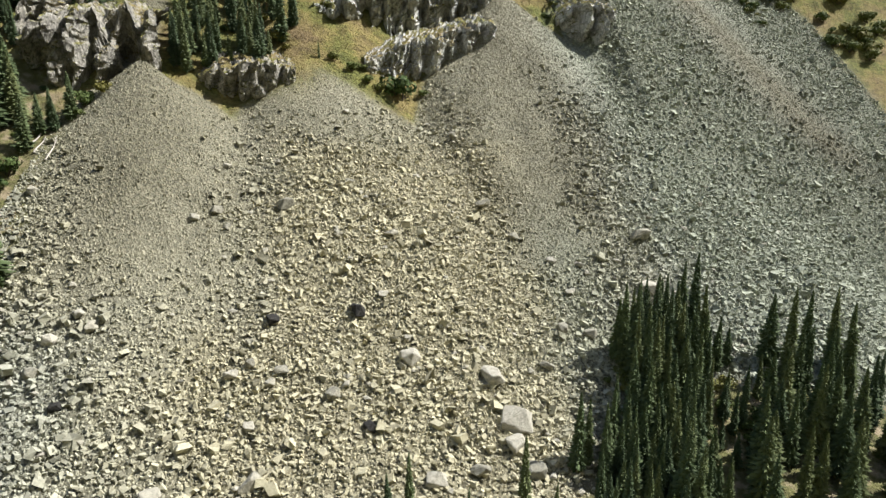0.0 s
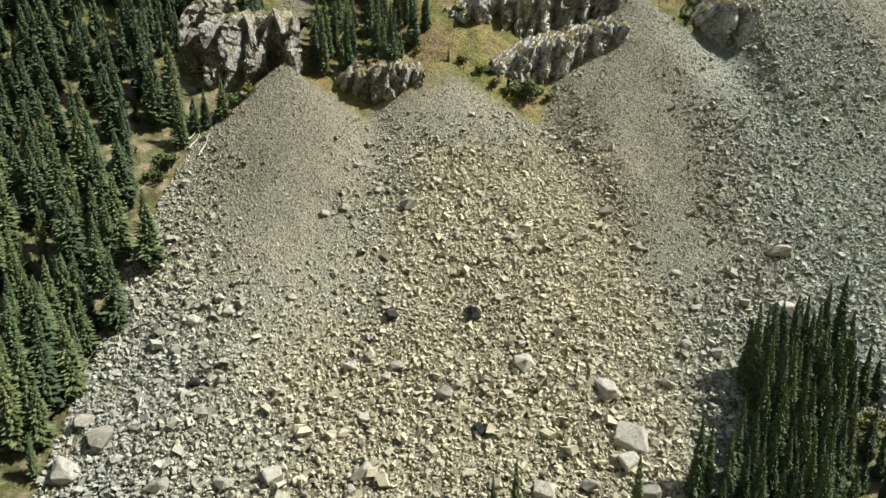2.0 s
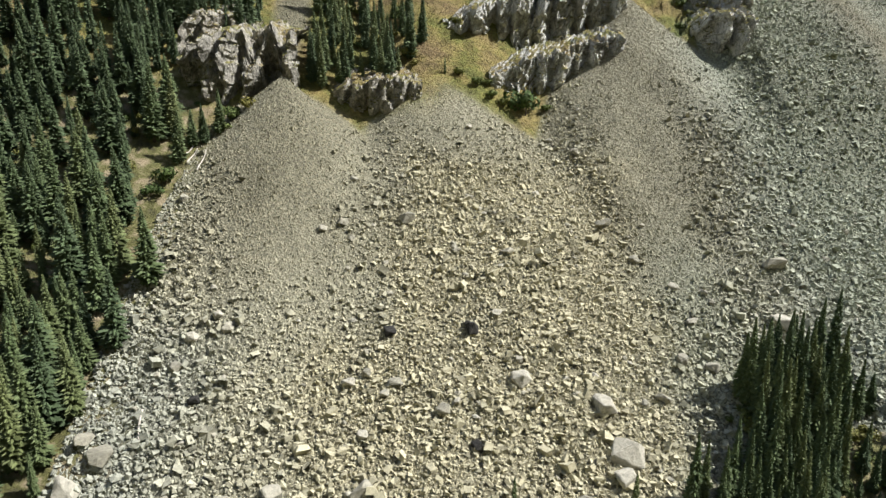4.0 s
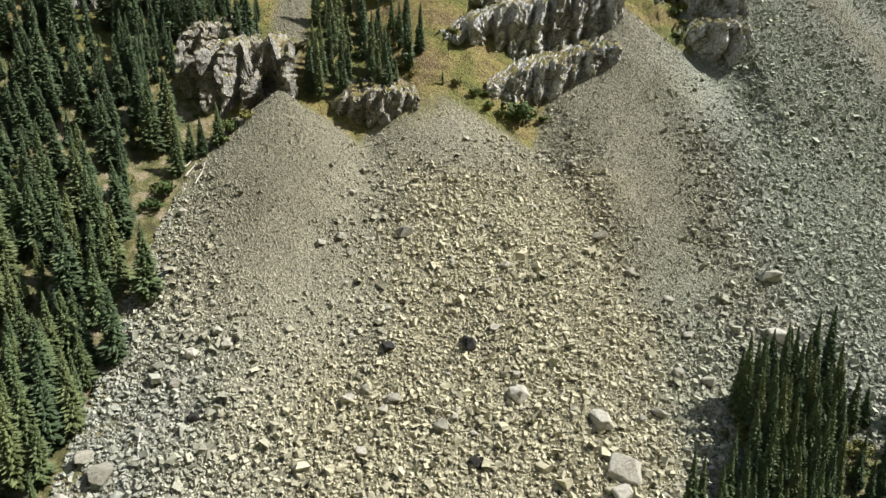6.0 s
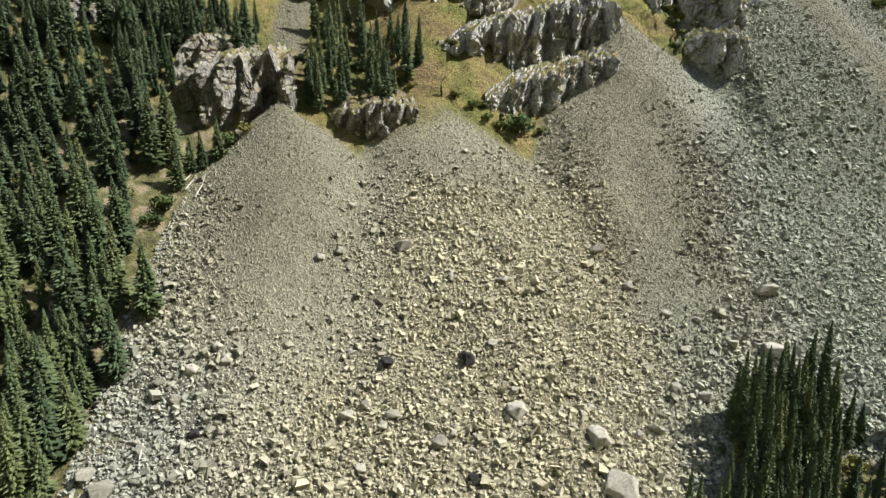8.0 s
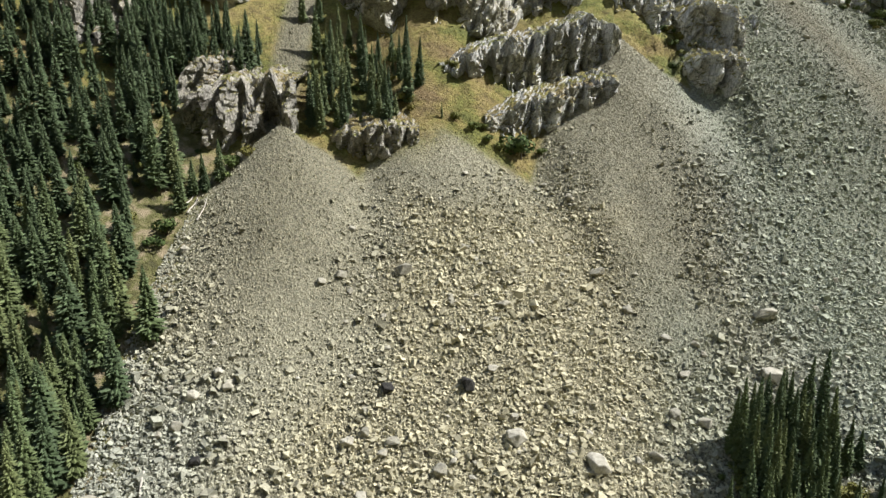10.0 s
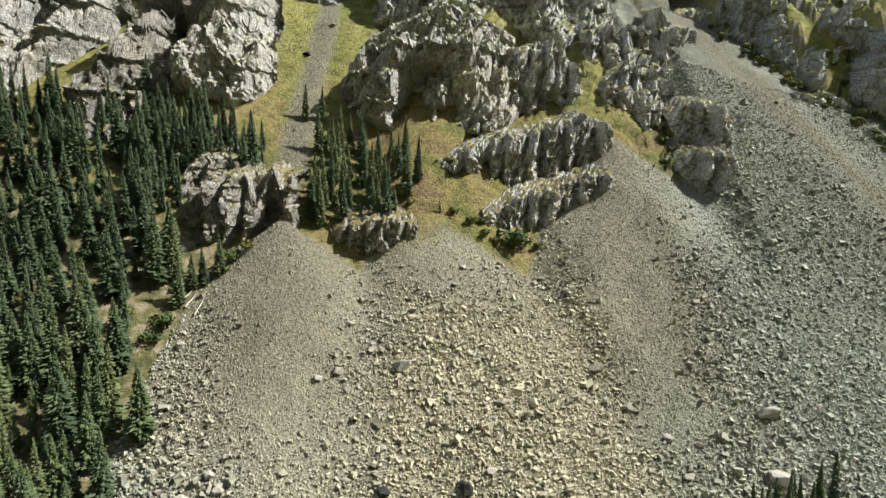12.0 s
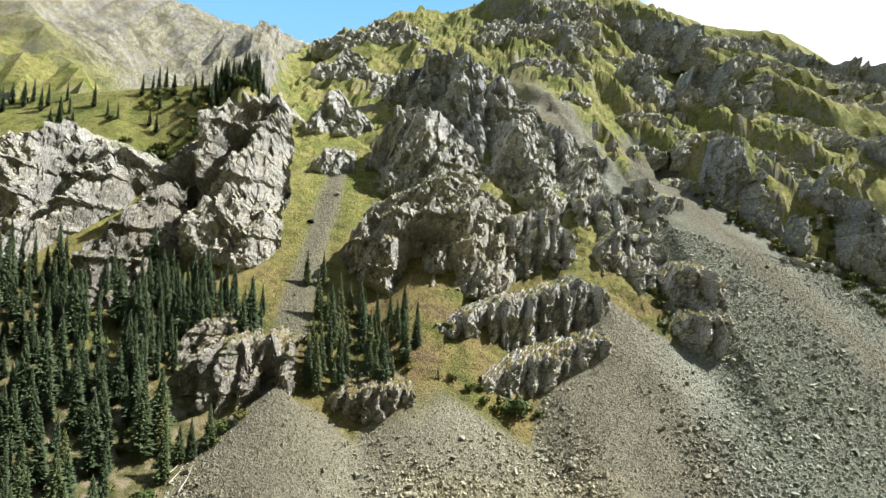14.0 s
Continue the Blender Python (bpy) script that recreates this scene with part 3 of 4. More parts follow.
outcrop((-65.6, -62.2, -57.1, -50.8, -48.4, -47.9), (70.5, 68.5, 66.5, 66.0, 70.0, 69.5), (76.6, 79.5, 83.3, 84.2, 77.6, 79.4), (167.5, 164.2, 162.0, 165.0, 167.5, 168.5),
        "pale craggy rock beside the scree chute, mossy on top", RUSTY_ROCK, 126, 0.1, 0.9, 0.5, clefts=(((-61.5, 58), (-60.0, 90), 2.8, 2.6, 1.0), ((-57, 58), (-55.5, 90), 4.5, 2.6, 1.0), ((-52.5, 58), (-51.0, 90), 3.8, 2.6, 1.0)))
outcrop((-51.1, -49.1, -45.2, -40.9, -39.5), (69.8, 70.4, 71.0, 70.9, 71.1), (78.5, 84.3, 86.1, 78.3, 84.4), (169.2, 172.6, 174.8, 170.3, 167.5),
        "pale overhanging rock head beside the scree chute", RUSTY_ROCK, 139, -0.05, 0.8, 0.5)
outcrop((-69.5, -67.1, -60.2, -55.1, -52.6), (76.8, 78.1, 78.1, 79.5, 82.5), (81.1, 87.9, 88.8, 87.3, 85.7), (173.7, 174.1, 177.2, 181.4, 184.1),
        "mossy broken rock ledge under spruces", RUSTY_ROCK, 152, 0.2, 0.6, 0.5)
outcrop((-29.3, -27.0, -19.6, -12.4, -9.1, -8.0), (67.4, 65.6, 63.6, 64.6, 66.0, 67.6), (69.2, 70.7, 71.6, 72.2, 71.4, 69.9), (173.6, 171.6, 168.6, 169.6, 171.0, 171.8),
        "low blocky rock step below a spruce grove", RUSTY_ROCK, 165, 0.02, 1.1, 0.5, clefts=(((-25.5, 56), (-24.5, 80), 1.7, 1.8, 0.8), ((-21, 56), (-20.0, 80), 2.7, 1.8, 0.8), ((-17.5, 56), (-16.5, 80), 2.3, 1.8, 0.8), ((-13, 56), (-12.0, 80), 1.8, 1.8, 0.8), ((-10.5, 56), (-9.5, 80), 2.8, 1.8, 0.8)))
outcrop((13.2, 16.7, 22.3, 29.9, 36.7, 45.4, 50.5), (70.5, 68.2, 66.1, 69.8, 72.7, 76.3, 80.4), (72.8, 74.4, 77.4, 79.6, 80.9, 83.6, 84.1), (181.8, 183.6, 186.2, 189.4, 192.0, 195.0, 196.5),
        "jointed grey rock band with a grassy ledge on top", ROCK, 178, 0.02, 0.9, 0.5, clefts=(((18, 62), (20.0, 92), 2.5, 2.6, 1.0), ((24.5, 62), (26.5, 92), 4.0, 2.6, 1.0), ((29, 62), (31.0, 92), 3.4, 2.6, 1.0), ((35.5, 62), (37.5, 92), 2.7, 2.6, 1.0), ((40, 62), (42.0, 92), 4.2, 2.6, 1.0), ((46.5, 62), (48.5, 92), 3.6, 2.6, 1.0)))
outcrop((0.2, 3.6, 12.0, 21.8, 32.8, 45.7, 51.7, 54.8), (87.7, 84.4, 81.4, 79.6, 83.5, 86.3, 89.9, 93.7), (89.1, 91.1, 93.2, 96.3, 99.4, 103.4, 102.9, 99.3), (194.5, 195.5, 197.9, 200.9, 204.5, 209.0, 211.2, 212.4),
        "jointed grey rock band above a grassy ledge", ROCK, 191, 0.02, 0.9, 0.5, clefts=(((6, 74), (8.0, 112), 3.2, 3.2, 1.2), ((13.5, 74), (15.5, 112), 5.2, 3.2, 1.2), ((18, 74), (20.0, 112), 4.3, 3.2, 1.2), ((26, 74), (28.0, 112), 3.5, 3.2, 1.2), ((31, 74), (33.0, 112), 5.4, 3.2, 1.2), ((38.5, 74), (40.5, 112), 4.6, 3.2, 1.2), ((43, 74), (45.0, 112), 3.8, 3.2, 1.2), ((49.5, 74), (51.5, 112), 5.7, 3.2, 1.2)))
outcrop((-32.7, -26.8, -16.8, -7.1, 1.9, 13.3, 22.9, 28.5), (109.1, 104.9, 99.9, 97.1, 96.5, 97.7, 101.5, 108.7), (115.0, 124.4, 127.7, 127.8, 130.6, 132.6, 128.5, 119.2), (217.0, 212.0, 209.5, 210.0, 210.5, 215.0, 224.0, 233.2),
        "massive pale grey rock dome split by dark joints", PALE_ROCK, 204, 0.16, 0.75, 0.65, clefts=(((-11.5, 100.8), (-9.2, 119.6), 13, 7, 22), ((3.9, 102.6), (2.1, 119.6), 6, 6, 4), ((24.0, 107.6), (24.2, 125.7), 7, 8, 3)))
outcrop((-30.4, -19.8, -8.9, 4.3, 15.3, 26.7), (127.8, 130.6, 131.8, 132.8, 131.9, 128.2), (133.2, 139.0, 144.4, 146.6, 144.1, 136.7), (245.5, 245.6, 246.0, 247.0, 248.3, 250.0),
        "broken upper rocks of a grey dome, grass between them", PALE_ROCK, 217, 0.35, 0.8, 0.65, wedge=0.3, peak=0.6)
outcrop((26.2, 31.3, 39.6, 46.3, 49.6), (106.9, 106.8, 107.3, 108.7, 113.5), (129.7, 132.5, 132.9, 129.1, 122.2), (237.9, 236.1, 235.2, 236.3, 237.4),
        "grey rock columns beside a rounded dome", ROCK, 230, 0.15, 0.8, 0.65, clefts=(((30, 100), (33, 138), 3.5, 3.5, 1.4), ((35, 100), (38, 138), 5.6, 3.5, 1.4), ((39.5, 100), (42.5, 138), 4.7, 3.5, 1.4), ((44.5, 100), (47.5, 138), 3.8, 3.5, 1.4)))
outcrop((-35.5, -28.5, -19.3, -8.4, 2.3, 12.3, 22.1), (145.5, 143.3, 144.1, 144.5, 148.3, 153.1, 154.0), (152.2, 172.3, 183.9, 186.3, 182.0, 171.9, 159.8), (265.0, 264.4, 264.7, 266.9, 271.0, 276.4, 283.3),
        "dark rock knob with lit edges and a grassy foot", ROCK, 243, 0.5, 0.8, 0.65, wedge=0.75, peak=0.62)
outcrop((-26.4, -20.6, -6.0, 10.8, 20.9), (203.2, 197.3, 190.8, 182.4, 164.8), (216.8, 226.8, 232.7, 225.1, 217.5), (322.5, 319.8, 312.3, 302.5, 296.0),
        "shaded dark rock wall under a grassy ridge", DARK_HAZY_ROCK, 256, 0.25, 1.2, 1.1, wedge=0.35, peak=0.9)
outcrop((16.8, 25.3, 37.2, 47.7, 56.7, 63.6), (161.3, 151.9, 143.0, 141.0, 142.7, 147.1), (213.0, 218.0, 216.9, 202.6, 188.6, 180.2), (291.7, 283.5, 277.0, 276.1, 278.9, 283.3),
        "tall dark rock buttress with broken grey ribs", ROCK, 269, 0.72, 0.9, 0.65, wedge=0.7, peak=0.62)
outcrop((56.7, 70.2, 79.2, 87.8, 91.7), (142.7, 147.9, 149.7, 152.9, 156.6), (186.0, 184.5, 173.3, 166.7, 161.2), (277.3, 288.5, 292.9, 294.9, 295.0),
        "stepped grey rock shoulder beside the gully", ROCK, 282, 0.7, 0.9, 0.65, wedge=0.3, peak=0.3)
outcrop((57.3, 63.7, 72.3, 84.8, 95.4), (128.4, 123.6, 120.0, 120.6, 127.6), (141.2, 146.7, 148.6, 145.0, 133.9), (257.8, 256.9, 256.5, 257.3, 259.4),
        "broken grey rock rib with grass on its ledges", ROCK, 295, 0.65, 1.1, 0.65, wedge=0.2, peak=0.45, clefts=(((62, 116), (66, 152), 3.5, 4.5, 1.6), ((70, 116), (74, 152), 5.6, 4.5, 1.6), ((77, 116), (81, 152), 4.7, 4.5, 1.6), ((86, 116), (90, 152), 3.8, 4.5, 1.6)))
outcrop((89.6, 90.9, 94.8), (149.7, 144.2, 145.1), (155.2, 155.5, 151.7), (290.6, 283.0, 280.9),
        "single dark rock block on the rib", ROCK, 308, 0.15, 1.1, 0.65)
outcrop((93.0, 96.5, 105.0), (138.8, 136.8, 139.4), (143.9, 145.8, 144.6), (274.5, 270.8, 277.3),
        "single leaning rock block on the rib", ROCK, 321, 0.15, 1.1, 0.65)
outcrop((58.4, 62.6, 70.8, 82.2, 87.9), (109.1, 104.7, 100.4, 102.0, 106.2), (115.7, 121.3, 126.4, 123.3, 118.5), (235.9, 233.5, 231.6, 234.8, 238.9),
        "grey rock rib with grassy shelves above the scree", ROCK, 334, 0.65, 1.1, 0.65, wedge=0.2, peak=0.45, clefts=(((63, 96), (66, 130), 3.1, 4, 1.5), ((69, 96), (72, 130), 5.0, 4, 1.5), ((76, 96), (79, 130), 4.2, 4, 1.5), ((82, 96), (85, 130), 3.4, 4, 1.5)))
outcrop((82.3, 84.4, 88.9, 97.0, 108.3), (95.4, 90.3, 88.4, 92.2, 100.8), (104.8, 108.9, 110.2, 107.7, 105.6), (227.4, 223.5, 217.7, 216.0, 232.1),
        "weathered rock rib with shrubs at its foot", ROCK, 347, 0.6, 1.1, 0.65, wedge=0.2, peak=0.4, clefts=(((86, 84), (89, 114), 2.8, 3.5, 1.4), ((91, 84), (94, 114), 4.5, 3.5, 1.4), ((97, 84), (100, 114), 3.8, 3.5, 1.4), ((103, 84), (106, 114), 3.0, 3.5, 1.4)))
outcrop((79.1, 81.5, 85.4, 90.7, 95.5), (84.6, 81.3, 78.5, 81.2, 86.6), (88.3, 90.5, 91.5, 91.4, 89.3), (217.2, 212.5, 207.6, 206.1, 209.8),
        "dark jointed rock foot standing out of the scree", ROCK, 360, 0.05, 1.1, 0.5, wedge=0.3, peak=0.6, clefts=(((82, 74), (84, 96), 2.4, 2.5, 1.0), ((86.5, 74), (88.5, 96), 3.9, 2.5, 1.0), ((91, 74), (93, 96), 3.3, 2.5, 1.0)))
outcrop((-108.7, -101.4, -94.4, -89.8, -87.4, -86.5), (100.1, 95.0, 92.6, 94.4, 100.8, 106.6), (105.2, 112.8, 123.7, 132.0, 138.7, 135.6), (189.3, 182.0, 184.4, 190.9, 196.0, 198.1),
        "brown weathered rock spur with dry grass", RUSTY_ROCK, 412, 0.3, 0.8, 0.5)
outcrop((-134.7, -127.1, -123.8, -121.5, -115.5, -110.4, -108.1), (99.6, 101.5, 108.2, 117.2, 124.4, 132.6, 139.7), (148.4, 151.8, 156.8, 153.8, 150.6, 148.8, 145.1), (182.1, 190.5, 194.5, 197.6, 206.3, 214.3, 218.2),
        "broad pale grey cliff below a grassy shoulder", PALE_ROCK, 425, 0.3, 0.6, 0.5)
outcrop((-65.0, -59.3, -51.6, -45.5, -36.1, -33.2), (180.6, 178.8, 179.5, 180.9, 181.4, 184.0), (188.3, 197.4, 206.3, 199.9, 190.8, 188.1), (297.5, 297.8, 299.3, 301.3, 305.8, 307.5),
        "brownish rock rib on the grassy ridge", ROCK, 438, 0.3, 0.7, 1.1)
outcrop((-54.7, -49.4, -43.7, -39.6), (155.3, 152.5, 152.5, 155.4), (159.3, 164.4, 165.8, 163.6), (269.8, 267.8, 270.0, 274.4),
        "small rock rib on the grassy slope", ROCK, 451, 0.25, 0.6, 0.65)
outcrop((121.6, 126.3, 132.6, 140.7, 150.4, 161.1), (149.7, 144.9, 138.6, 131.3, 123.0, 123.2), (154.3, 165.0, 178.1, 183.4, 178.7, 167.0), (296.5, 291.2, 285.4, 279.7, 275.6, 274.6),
        "dark rock knoll with green ledges across the gully", DARK_HAZY_ROCK, 464, 0.6, 1.0, 0.65, wedge=0.7, peak=0.7)
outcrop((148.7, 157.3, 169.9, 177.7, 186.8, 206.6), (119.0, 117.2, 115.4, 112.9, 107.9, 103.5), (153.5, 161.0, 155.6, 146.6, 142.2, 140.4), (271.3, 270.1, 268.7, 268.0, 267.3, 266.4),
        "dark rock cliff with green ledges and shrubs below", DARK_HAZY_ROCK, 477, 0.55, 1.0, 0.65, wedge=0.7, peak=0.7)
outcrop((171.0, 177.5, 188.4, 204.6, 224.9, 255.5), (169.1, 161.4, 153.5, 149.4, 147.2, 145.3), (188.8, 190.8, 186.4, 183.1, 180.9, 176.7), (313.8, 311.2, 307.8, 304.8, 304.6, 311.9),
        "long shaded cliff under a grassy terrace", DARK_HAZY_ROCK, 490, 0.35, 1.1, 1.1, wedge=0.7, peak=0.7)
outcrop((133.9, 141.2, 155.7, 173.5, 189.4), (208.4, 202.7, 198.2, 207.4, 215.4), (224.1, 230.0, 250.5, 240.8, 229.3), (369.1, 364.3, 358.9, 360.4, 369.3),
        "shaded rock buttress on the grassy mountainside", DARK_HAZY_ROCK, 503, 0.35, 1.1, 1.1, wedge=0.7, peak=0.7)
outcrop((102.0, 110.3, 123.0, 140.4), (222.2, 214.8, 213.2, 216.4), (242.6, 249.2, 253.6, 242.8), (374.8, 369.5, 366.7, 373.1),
        "shaded rock buttress above a scree patch", DARK_HAZY_ROCK, 516, 0.35, 1.1, 1.1, wedge=0.7, peak=0.7)
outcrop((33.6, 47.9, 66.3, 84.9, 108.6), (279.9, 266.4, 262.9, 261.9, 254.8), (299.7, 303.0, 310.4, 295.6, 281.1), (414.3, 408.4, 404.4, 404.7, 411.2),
        "dark broken rocks below the ridge", DARK_HAZY_ROCK, 529, 0.45, 1.2, 1.1, wedge=0.7, peak=0.7)
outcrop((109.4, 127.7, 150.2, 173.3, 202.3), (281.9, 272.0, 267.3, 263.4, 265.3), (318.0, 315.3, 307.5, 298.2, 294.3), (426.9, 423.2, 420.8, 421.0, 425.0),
        "dark rock wall along the ridge", DARK_HAZY_ROCK, 542, 0.45, 1.2, 1.1, wedge=0.7, peak=0.7)
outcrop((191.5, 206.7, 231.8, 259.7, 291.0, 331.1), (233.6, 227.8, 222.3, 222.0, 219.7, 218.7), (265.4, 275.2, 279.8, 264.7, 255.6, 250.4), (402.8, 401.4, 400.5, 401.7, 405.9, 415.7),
        "dark rock cliffs along the far ridge", DARK_HAZY_ROCK, 555, 0.4, 1.2, 1.1, wedge=0.7, peak=0.7)

# small rocks breaking through the turf of the upper slopes
rock_rng = random.Random(77)
made = 0
while made < 140:
    x, y = rock_rng.uniform(-160, 300), rock_rng.uniform(250, 470)
    if abs(x) > y * 0.74 or x < -68 or (-66 < x < -34 and y < 300) or abs(x - 125 + 0.62 * (y - 228)) < 18 or (x < -80 and y < 262) or y > np.interp(x / y, (-0.35, -0.30, -0.285, -0.25, -0.2), (258, 275, 300, 400, 480)) - 45:
        continue
    made += 1
    grow = 0.8 + (y - 250) / 150
    w, h, z = rock_rng.uniform(4, 12) * grow, rock_rng.uniform(4, 9) * grow, float(ground_height(x, y))
    outcrop((x - w, x - w / 2, x + w / 2, x + w), (z, z - 2, z - 2, z), (z + h * 0.4, z + h, z + h * rock_rng.uniform(0.6, 1), z + h * 0.4), (y + 1, y, y, y + 1),
            "small grey rock breaking through mountain turf", ROCK, 700 + made * 11, 0.3, 0.8, 1.15)


# ---- spruces ----
def spruce(seed, height, radius, levels, label):
    r = random.Random(seed)
    verts, faces = [], []
    total = levels * 11
    lobe = [r.uniform(0.72, 1.15) for _ in range(40)]
    for k in range(total):
        s = ((k + r.random()) / total) ** 1.12
        z0 = height * (0.06 + 0.93 * s)
        a = k * 2.39996 + r.uniform(-0.5, 0.5)
        tuft = lobe[int(s * 7) * 5 % 35 + int(a % 6.283 / 1.2567) % 5]
        long = (radius * (1 - s) ** 0.86 * tuft * r.uniform(0.6, 1.12) + 0.10) * min(1.0, 0.55 + 5 * s)
        ca, sa = math.cos(a), math.sin(a)
        width, drop = 0.13 * long + 0.07, r.uniform(0.22, 0.5) * long
        i = len(verts)

        def put(along, side, up):
            verts.append((ca * along - sa * side, sa * along + ca * side, z0 + up))

        put(0.02, 0, 0.12)
        put(long * 0.6, width, -drop * 0.7 - r.uniform(0.02, 0.2))
        put(long, r.uniform(-0.1, 0.1), -drop * 0.75)
        put(long * 0.6, -width, -drop * 0.7 - r.uniform(0.02, 0.2))
        put(long * 0.7, r.uniform(-0.12, 0.12), -drop - r.uniform(0.25, 0.5))
        faces += [(i, i + 1, i + 2), (i, i + 2, i + 3), (i + 1, i + 4, i + 3)]
    crown = mesh_from("crown", verts, faces, NEEDLE)
    bm = bmesh.new()
    bmesh.ops.create_cone(bm, cap_ends=True, segments=7, radius1=radius * 0.11, radius2=0.02, depth=height, matrix=Matrix.Translation((0, 0, height / 2)))
    bmesh.ops.translate(bm, verts=bm.verts, vec=(0, 0, -0.6))
    trunk = bpy.data.meshes.new("trunk")
    bm.to_mesh(trunk)
    bm.free()
    trunk.materials.append(BARK)
    base = tagged(new("spruce"), label, "spruce tree")
    part("trunk", trunk, base, "grey-brown bark")
    part("crown", crown, base)
    return base


SPRUCES = [spruce(1, 16.0, 2.25, 46, "slender dark green spruce on the slope"), spruce(2, 16.0, 2.7, 48, "full dark green spruce on the slope"),
           spruce(3, 16.0, 1.9, 44, "narrow dark green spruce on the slope"), spruce(4, 16.0, 3.1, 46, "broad olive-green spruce on the slope")]
PLACED = []
rng = random.Random(12)


def plant(x, y, height, group, kind=None, wide=1.0):
    k = rng.randrange(4) if kind is None else kind
    s = height / 16.0
    z = float(ground_height(x, y)) - 0.3
    m = Matrix.Translation((x, y, z)) @ Euler((rng.uniform(-0.03, 0.03), rng.uniform(-0.03, 0.03), rng.uniform(0, 6.28))).to_matrix().to_4x4()
    ob = copy_thing(SPRUCES[k], m)
    ob.scale = (s * wide, s * wide, s)
    tagged(ob, group=group)
    PLACED.append((x, y))
    return ob


def grove(points, count, gap, low, high, group, wide=1.0):
    """Trees scattered over a patch of the plan, no two closer than gap."""
    n, made, tries, out = len(points), 0, 0, []
    bx = [p[0] for p in points]
    by = [p[1] for p in points]
    while made < count and tries < count * 60:
        tries += 1
        x, y = rng.uniform(min(bx), max(bx)), rng.uniform(min(by), max(by))
        inside = False
        for i in range(n):
            (x1, y1), (x2, y2) = points[i], points[i - 1]
            if (y1 > y) != (y2 > y) and x < (x2 - x1) * (y - y1) / (y2 - y1) + x1:
                inside = not inside
        if not inside or any((x - a) ** 2 + (y - b) ** 2 < gap * gap for a, b in PLACED[-900:]):
            continue
        out.append(plant(x, y, rng.uniform(low, high), group, wide=wide))
        made += 1
    return out


# single trees that stand out: place and height
for x, y, h in ((-56.5, 117.3, 15.5), (-66.1, 129.0, 16.5), (-76.9, 136.8, 16.0), (-60.4, 146.1, 12.0), (-67.3, 149.9, 19.0), (-58.5, 106.1, 15.0),
                (-63.7, 92.7, 18.0), (-62.7, 88.3, 11.0), (-61.0, 95.7, 15.0), (-66.0, 87.4, 17.0), (-84.1, 128.4, 11.0), (-63.5, 152.5, 15.0), (-59.0, 151.0, 9.0), (-65.5, 156.0, 16.0), (-56.2, 152.2, 7.5), (-53.4, 154.5, 10.5), (-57.0, 153.0, 9.0)):
    plant(x, y, h, "spruce forest beside the scree", rng.choice((1, 3)), 1.25)
for x, y, h in ((-32.8, 175.0, 17.5), (-26.0, 181.8, 13.2), (-19.3, 181.6, 12.4), (-15.0, 182.7, 13.3), (-6.9, 189.2, 13.9), (-0.4, 180.1, 4.9), (-43.6, 209.6, 12.0),
                (-38.6, 211.2, 11.2), (-20.8, 258.0, 9.4)):
    plant(x, y, h, "spruces among the rocks")
for x, y, h in ((26.1, 77.5, 13), (29.4, 74.0, 9), (6.5, 77.5, 8.5), (9.6, 79.0, 9.5), (17.4, 75.5, 7), (37.0, 84.5, 14), (41.7, 84.5, 13), (45.4, 85.0, 12), (57.0, 100.5, 20),
                (59.6, 100.0, 19), (67.4, 105.0, 21), (71.2, 102.0, 12), (67.1, 100.5, 19), (51.7, 104.0, 13), (84.4, 99.0, 20), (99.0, 100.5, 18), (76.9, 96.5, 9),
                (73.9, 96.0, 8), (85.8, 96.0, 16), (54.4, 104.0, 12), (61.5, 99.0, 17), (86.4, 91.0, 17), (96.6, 91.5, 16), (44.9, 81.5, 15), (53.5, 100.0, 19), (54.5, 97.5, 18), (52.8, 102.5, 17), (55.5, 103.0, 17),
                (56.0, 106.0, 10), (59.0, 106.5, 12), (62.0, 107.0, 14), (66.0, 107.5, 17), (63.5, 104.5, 16),
                (55.0, 104.8, 14), (57.5, 105.5, 15), (60.5, 105.5, 16), (53.5, 105.5, 11), (39.0, 85.5, 12), (43.5, 87.0, 13), (47.0, 88.0, 13), (49.5, 90.5, 14),
                (46.0, 91.0, 12), (40.5, 82.0, 11), (50.5, 93.5, 15), (43.0, 83.0, 12), (48.5, 85.0, 13)):
    plant(x, y, h, "spruce stand at the foot of the scree", rng.choice((0, 2, 2)), 1.05)
grove([(-62, 76), (-61, 88), (-60, 100), (-62, 112), (-64, 124), (-66, 132), (-107, 132), (-84, 104), (-68, 76)], 80, 2.7, 7, 19, "spruce forest beside the scree", 1.35)
grove([(-37, 173), (-13, 174), (-9, 184), (-8, 198), (-28, 206), (-38, 200), (-39, 184)], 46, 2.4, 7, 17, "spruce grove above the rock step")
grove([(57, 86), (57, 96), (60, 102), (70, 103), (57, 84), (50, 72), (46, 78)], 34, 2.1, 12, 18, "spruce stand at the foot of the scree", 1.05)
grove([(80, 104), (98, 104), (104, 78), (62, 72), (66, 84)], 38, 2.4, 12, 18, "spruce stand at the foot of the scree", 1.05)
grove([(71, 103), (80, 104), (66, 84), (57, 84)], 8, 2.6, 6, 9, "spruce stand at the foot of the scree", 1.15)
grove([(37, 80), (46, 83), (58, 86), (60, 80), (56, 70), (36, 70)], 32, 2.0, 8, 13, "spruce stand at the foot of the scree", 1.05)
grove([(49, 84), (54, 103), (62, 104.5), (62, 86)], 30, 1.9, 13, 18, "spruce stand at the foot of the scree", 0.85)
FAR = []


